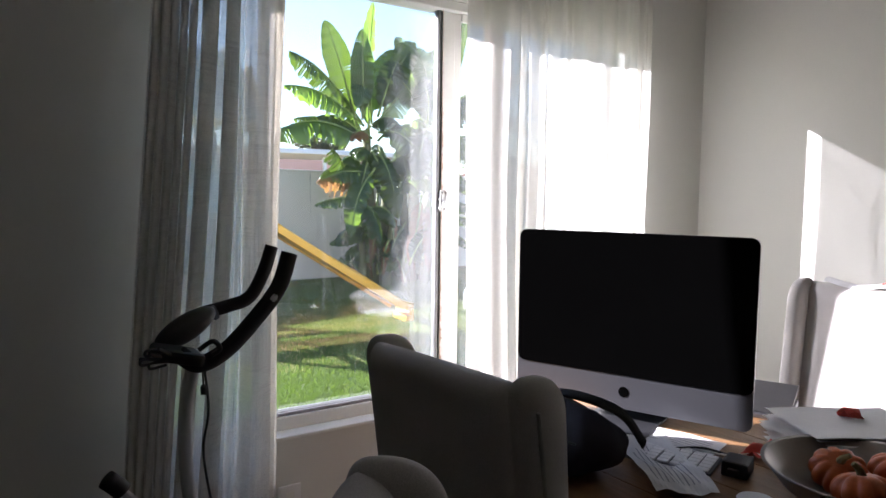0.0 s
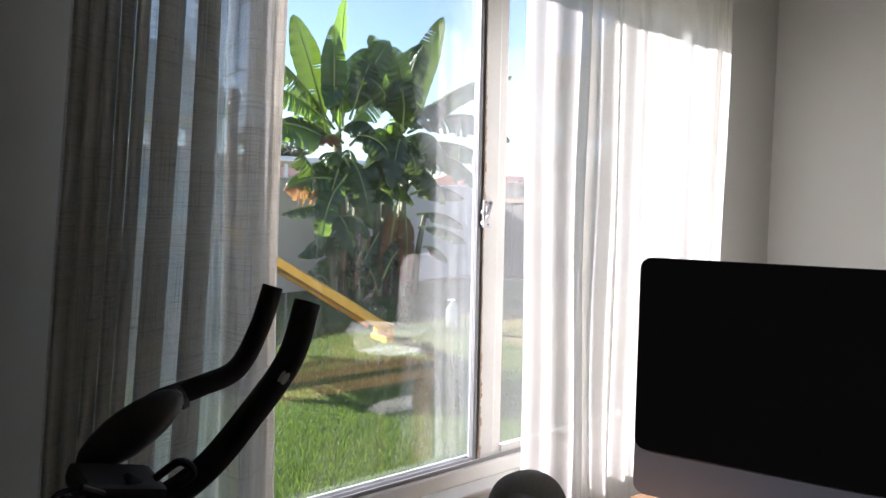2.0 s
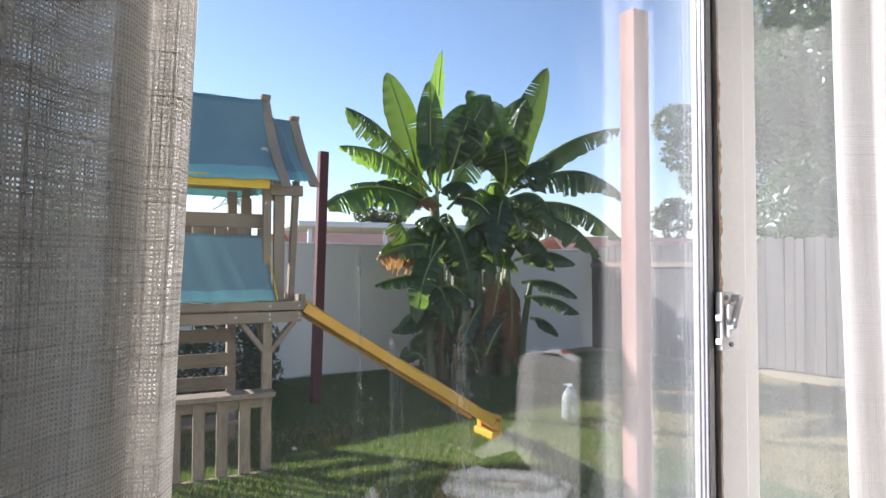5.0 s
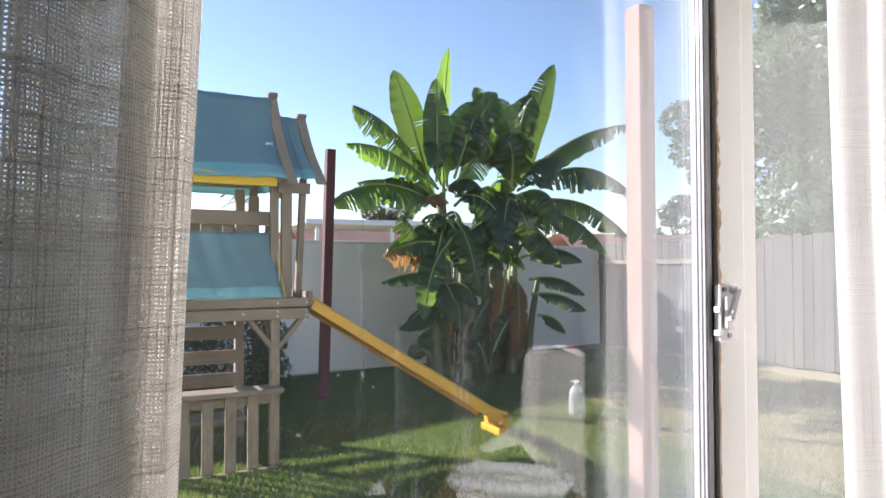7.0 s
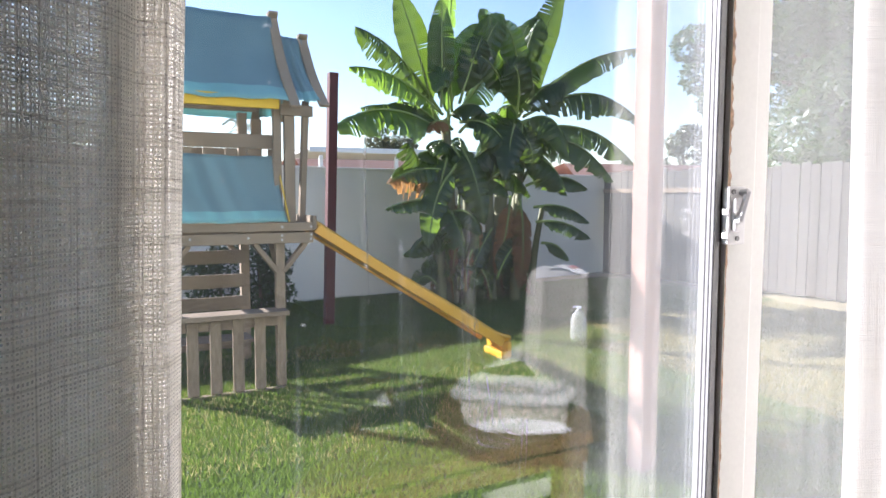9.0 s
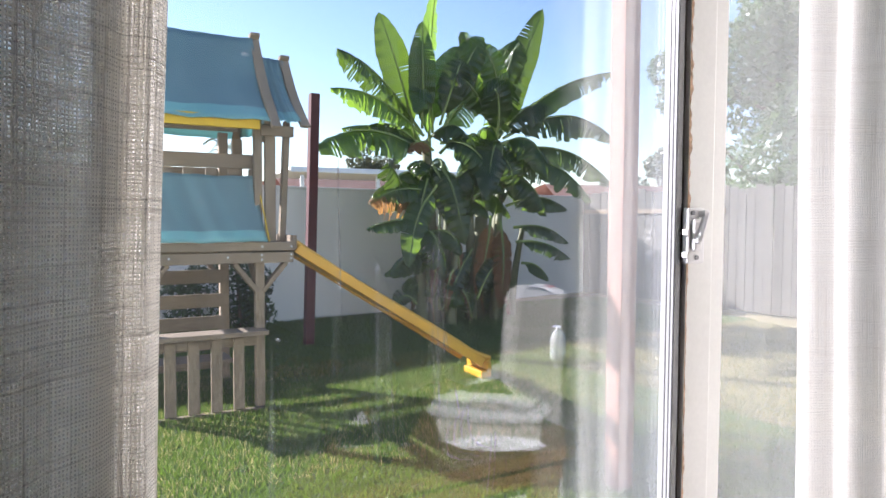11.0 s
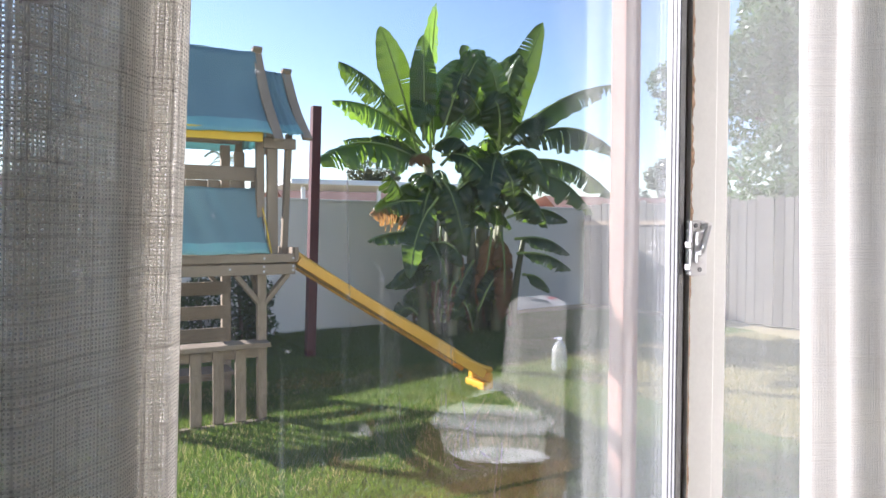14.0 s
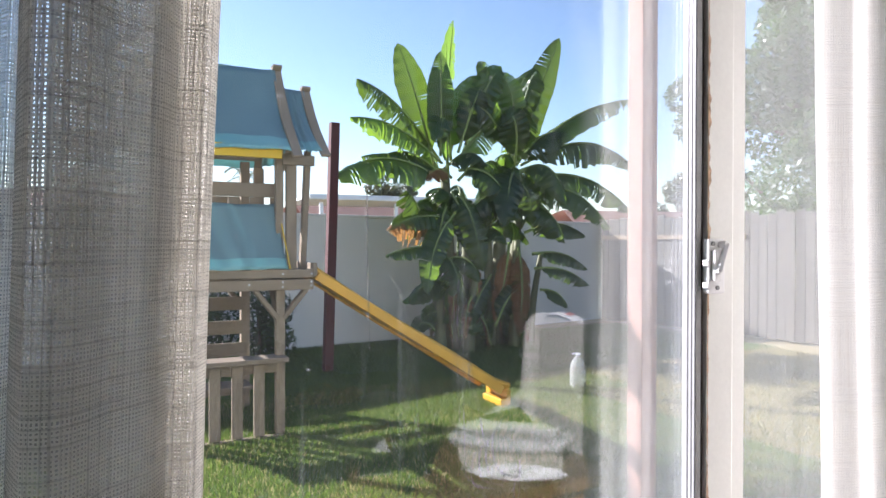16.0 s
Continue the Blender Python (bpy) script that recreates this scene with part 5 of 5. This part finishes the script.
banana_leaf(pb, (5.55, 9.9, 2.5), (5.88, 9.9, 3.85), (-0.25, 0, 0.55), 0.46, (0.1, -0.5, 1), 0.3, 21)
banana_leaf(pb, (5.50, 9.9, 2.5), (4.85, 9.8, 3.78), (0.1, 0, 0.35), 0.46, VIEW, 0.15, 22)
banana_leaf(pb, (5.50, 9.8, 2.35), (5.95, 9.3, 1.85), (0.2, -0.1, 0.55), 0.50, UP, 0.4, 23)
banana_leaf(pb, (5.45, 9.8, 2.3), (4.95, 9.3, 1.55), (-0.1, -0.2, 0.50), 0.46, VIEW, 0.4, 24)
banana_leaf(pb, (5.75, 9.8, 1.2), (6.50, 9.5, 0.98), (0.1, 0, 0.22), 0.30, UP, 0.15, 25)
banana_leaf(pb, (5.75, 9.75, 1.0), (6.45, 9.4, 0.76), (0.1, 0, 0.18), 0.28, UP, 0.3, 26)
banana_leaf(pb, (5.65, 9.85, 1.5), (6.55, 9.6, 1.45), (0.1, 0, 0.30), 0.36, UP, 0.15, 27)
banana_leaf(pb, (5.45, 9.8, 2.4), (5.15, 9.6, 3.10), (0.0, -0.3, 0.35), 0.50, VIEW, 0.2, 28)
banana_leaf(pb, (5.45, 9.7, 1.3), (5.26, 9.4, 0.12), (0.0, -0.15, 0.1), 0.28, VIEW, 0.2, 29, BANANA_DRY)
banana_leaf(pb, (5.6, 9.9, 1.9), (6.1, 9.5, 1.35), (0.1, -0.1, 0.35), 0.44, UP, 0.3, 32)
banana_leaf(pb, (5.55, 9.9, 2.45), (6.35, 9.8, 2.95), (0.0, 0, 0.35), 0.50, UP, 0.3, 33)
banana_leaf(pb, (5.85, 9.75, 0.7), (6.15, 9.5, 0.45), (0.1, 0, 0.15), 0.24, UP, 0.1, 34)
banana_leaf(pa, (4.44, 9.78, 2.02), (4.70, 9.62, 1.10), (0.05, -0.1, 0.12), 0.34, VIEW, 0.25, 140)
banana_leaf(pa, (4.41, 9.78, 1.97), (4.12, 9.62, 1.22), (-0.05, -0.1, 0.1), 0.20, VIEW, 0.20, 141, BANANA_LIT)
banana_leaf(pa, (4.44, 9.78, 2.21), (3.99, 9.62, 2.13), (-0.1, -0.1, 0.25), 0.30, UP, 0.30, 142, BANANA_DRY)
banana_leaf(pa, (4.54, 9.78, 2.17), (4.89, 9.62, 2.36), (0.1, -0.1, 0.3), 0.34, UP, 0.30, 143)
banana_leaf(pa, (4.65, 9.78, 2.65), (5.11, 9.62, 3.71), (0.0, -0.1, 0.35), 0.42, VIEW, 0.10, 144)
banana_leaf(pa, (4.28, 9.78, 2.48), (4.19, 9.62, 3.79), (-0.03, -0.1, 0.0), 0.36, VIEW, 0.05, 145, BANANA_LIT)
banana_leaf(pa, (4.54, 9.78, 2.54), (4.78, 9.62, 3.39), (0.05, -0.1, 0.3), 0.40, VIEW, 0.15, 146)
banana_leaf(pb, (5.34, 9.78, 2.60), (4.67, 9.62, 3.14), (-0.1, -0.1, 0.35), 0.44, VIEW, 0.20, 147)
banana_leaf(pb, (5.34, 9.78, 2.75), (4.88, 9.62, 3.68), (-0.1, 0, 0.4), 0.46, (0.1, -0.7, 0.8), 0.15, 148)
banana_leaf(pb, (5.46, 9.78, 2.76), (5.70, 9.62, 3.74), (0.0, 0, 0.35), 0.36, UP, 0.30, 149)
banana_leaf(pb, (5.52, 9.78, 2.71), (5.11, 9.62, 3.62), (0.0, -0.1, 0.25), 0.44, VIEW, 0.15, 150)
banana_leaf(pb, (5.22, 9.78, 2.30), (5.41, 9.62, 2.05), (0.15, -0.15, 0.35), 0.50, UP, 0.35, 151)
banana_leaf(pb, (5.46, 9.78, 2.31), (6.16, 9.62, 2.08), (0.15, -0.1, 0.4), 0.52, UP, 0.35, 152)
banana_leaf(pb, (5.34, 9.78, 2.16), (5.60, 9.62, 1.61), (0.1, -0.2, 0.35), 0.42, VIEW, 0.35, 153)
banana_leaf(pb, (5.28, 9.78, 2.25), (4.90, 9.62, 1.70), (-0.1, -0.2, 0.35), 0.44, VIEW, 0.30, 154)
banana_leaf(pb, (5.23, 9.78, 1.61), (4.84, 9.62, 1.88), (-0.1, -0.2, 0.25), 0.40, UP, 0.30, 155)
banana_leaf(pb, (5.35, 9.78, 1.36), (5.02, 9.62, 0.30), (0.0, -0.12, 0.05), 0.26, VIEW, 0.15, 156, BANANA_DRY)
banana_leaf(pa, (4.77, 9.78, 1.22), (4.76, 9.62, 0.21), (0.0, -0.1, 0.05), 0.16, VIEW, 0.30, 157, BANANA_DRY)
banana_leaf(pa, (4.55, 9.78, 1.41), (4.35, 9.62, 0.28), (-0.02, -0.1, 0.05), 0.16, VIEW, 0.30, 158, BANANA_DRY)
banana_leaf(pb, (5.47, 9.78, 1.21), (5.43, 9.62, 0.22), (0.05, -0.1, 0.05), 0.22, VIEW, 0.20, 159)
banana_leaf(pa, (4.44, 9.78, 0.74), (3.66, 9.62, 0.62), (-0.1, -0.1, 0.12), 0.26, UP, 0.05, 160)
banana_leaf(pb, (5.06, 9.78, 0.92), (4.57, 9.62, 0.18), (-0.1, -0.15, 0.15), 0.28, VIEW, 0.10, 161)


# ---- trees, bushes and the neighbours ----
def foliage(bm, centre, radius, count, size, rng):
    for _ in range(count):
        d = Vector((rng.gauss(0, 1), rng.gauss(0, 1), rng.gauss(0, 1))).normalized()
        p = Vector(centre) + Vector([d[i] * radius[i] * rng.uniform(0.55, 1.0) ** 0.5 for i in range(3)])
        q = Vector((rng.gauss(0, 1), rng.gauss(0, 1), rng.gauss(0, 0.7))).normalized()
        r = q.cross(d if abs(q.dot(d)) < 0.95 else Vector((0, 0, 1))).normalized()
        s = size * rng.uniform(0.6, 1.4)
        vs = [bm.verts.new(p + q * s * a + r * s * b) for a, b in ((-1, 0), (0, -0.4), (1, 0), (0, 0.4))]
        bm.faces.new(vs)


def tree(name, x, y, height, spread, count, size, seed, mat, label, z0=GROUND, clumps=14, reach=()):
    rng = random.Random(seed)
    tr = thing(name, pose(x, y, z0), label, "tree")
    part("trunk", tube(B(), [(0, 0, -0.2), (0.05, 0.03, height * 0.3), (-0.05, 0.0, height * 0.6), (0.0, 0.0, height * 0.85)], lambda t: 0.05 * height * (0.6 - 0.5 * t), 14, 10), BARK, tr, smooth=True)
    bm = B()
    for i in range(clumps + len(reach)):
        a, r, h = rng.uniform(0, 6.28), spread * rng.uniform(0.2, 0.75), height * rng.uniform(0.3, 0.92)
        c = (r * math.cos(a), r * math.sin(a), h) if i < clumps else reach[i - clumps]
        if i < 7 or i >= clumps:
            part("limb", tube(B(), [(0, 0, height * 0.35), (c[0] * 0.5, c[1] * 0.5, h * 0.8), c], lambda t: 0.012 * height * (1 - 0.8 * t), 8, 6), BARK, tr, smooth=True)
        q = spread * (rng.uniform(0.25, 0.42) if i < clumps else 0.17)
        foliage(bm, c, (q, q, q * 0.8), count // clumps if i < clumps else count // (3 * clumps), size, rng)
    me = bpy.data.meshes.new("crown")
    bm.to_mesh(me)
    bm.free()
    me.materials.append(mat)
    crown = new("crown", me)
    crown.parent = tr
    return tr


tree("shade_tree", 12.8, 8.6, 7.2, 3.1, 100000, 0.07, 71, LEAF, "leafy green tree behind the board fence", clumps=44, reach=((-1.9, 3.0, 4.4), (-1.75, 2.9, 3.8), (-1.6, 2.6, 3.3)))
tree("far_tree", 18.6, 44.0, 5.9, 2.2, 4000, 0.16, 73, HAZY_LEAF, "distant round olive-green tree", clumps=20)
tree("far_tree", 15.2, 44.0, 4.1, 1.5, 1500, 0.15, 74, HAZY_LEAF, "distant hazy grey-green tree")
tree("far_tree", 46.0, 44.0, 7.6, 3.0, 2000, 0.25, 75, HAZY_LEAF, "distant hazy tree behind the houses")
bush_rng = random.Random(80)
for bx, by, bs, bh in ((1.55, 10.15, 0.42, 0.62), (2.02, 10.2, 0.48, 0.75), (2.35, 10.3, 0.38, 0.55)):
    bush = thing("bush", pose(bx, by, GROUND), "dark leafy bush against the garden wall", "bush", group="bushes at the wall")
    part("stem", tube(B(), [(0, 0, -0.05), (0.03, 0, 0.25), (0.0, 0.02, bh)], 0.02, 8, 6), BARK, bush)
    bm = B()
    for _ in range(9):
        foliage(bm, (bush_rng.uniform(-0.5, 0.5) * bs, bush_rng.uniform(-0.4, 0.4) * bs, bh * bush_rng.uniform(0.3, 1.25)), (bs * 0.5, bs * 0.5, bs * 0.45), 150, 0.035, bush_rng)
    me = bpy.data.meshes.new("crown")
    bm.to_mesh(me)
    bm.free()
    me.materials.append(BUSH_LEAF)
    crown = new("crown", me)
    crown.parent = bush

palm = thing("far_palm", pose(7.4, 37.0, GROUND), "distant slender palm tree", "tree")
part("trunk", tube(B(), [(0, 0, -0.2), (0.1, 0, 2.5), (0, 0, 4.9)], 0.11, 10, 8), BARK, palm, smooth=True)
prng = random.Random(90)
for i in range(16):
    a, e = prng.uniform(0, 6.28), prng.uniform(-0.3, 0.9)
    bm = B()
    stem = glide([(0, 0, 4.9), (0.5 * math.cos(a), 0.5 * math.sin(a), 4.9 + 0.5 * e), (0.95 * math.cos(a), 0.95 * math.sin(a), 4.85 + 0.5 * e - 0.2)], 14)
    for p in stem[3:]:
        for s in (-1, 1):
            q = Vector((-math.sin(a) * s, math.cos(a) * s, -0.5)) * 0.22
            f = Vector((math.cos(a), math.sin(a), 0)) * 0.03
            bm.faces.new([bm.verts.new(v) for v in (p - f, p + f, p + q)])
    part("frond", bm, HAZY_LEAF, palm)

shed = thing("carport", pose(16.0, 29.0, GROUND, 0, 0, -6), "low neighbouring carport with flat grey metal roof", "carport")
part("roof", box(B(), (-8.0, -3.0, 3.18), (1.6, 3.0, 3.30), 0.02), FLAT_ROOF, shed)
part("fascia", box(B(), (-8.0, -3.06, 3.10), (1.6, -3.0, 3.2), 0.01), FLAT_ROOF, shed)
for x in (-7.6, -4.6, -1.6, 1.3):
    part("post", box(B(), (x, -2.9, 0.0), (x + 0.14, -2.76, 3.0), 0.01), FLAT_ROOF, shed)


def house(x, y, w, d, wall, ridge, turn, label):
    h = thing("neighbour_house", pose(x, y, GROUND, 0, 0, turn), label, "house", group="houses beyond the wall")
    part("wall", box(B(), (-w / 2, -d / 2, 0), (w / 2, d / 2, wall), 0.02), HOUSE, h)
    for s in (-1, 1):
        bm = B()
        v = [bm.verts.new(p) for p in ((-w / 2 - 0.4, s * (d / 2 + 0.5), wall - 0.1), (w / 2 + 0.4, s * (d / 2 + 0.5), wall - 0.1), (w / 2 - 1.0, 0, ridge), (-w / 2 + 1.0, 0, ridge))]
        bm.faces.new(v)
        bmesh.ops.solidify(bm, geom=bm.faces[:], thickness=0.12)
        part("roof", bm, ROOF_TILE, h)
    for x0 in (-w / 3, w / 5):
        win_h = part("window", box(B(), (x0, -d / 2 - 0.03, 1.0), (x0 + 1.4, -d / 2 + 0.02, 2.0), 0.01), VINYL, h)
        part("pane", box(B(), (x0 + 0.08, -d / 2 - 0.04, 1.08), (x0 + 1.32, -d / 2 - 0.032, 1.92)), SCREEN, win_h)
    return h


house(15.5, 38.0, 13.0, 8.0, 2.5, 3.55, 8, "low neighbouring house with faded clay roof")
house(31.0, 34.0, 12.0, 8.0, 2.5, 3.5, -12, "low neighbouring house with faded clay roof")
house(-2.0, 36.0, 12.0, 8.0, 2.6, 3.7, 5, "low neighbouring house with faded clay roof")
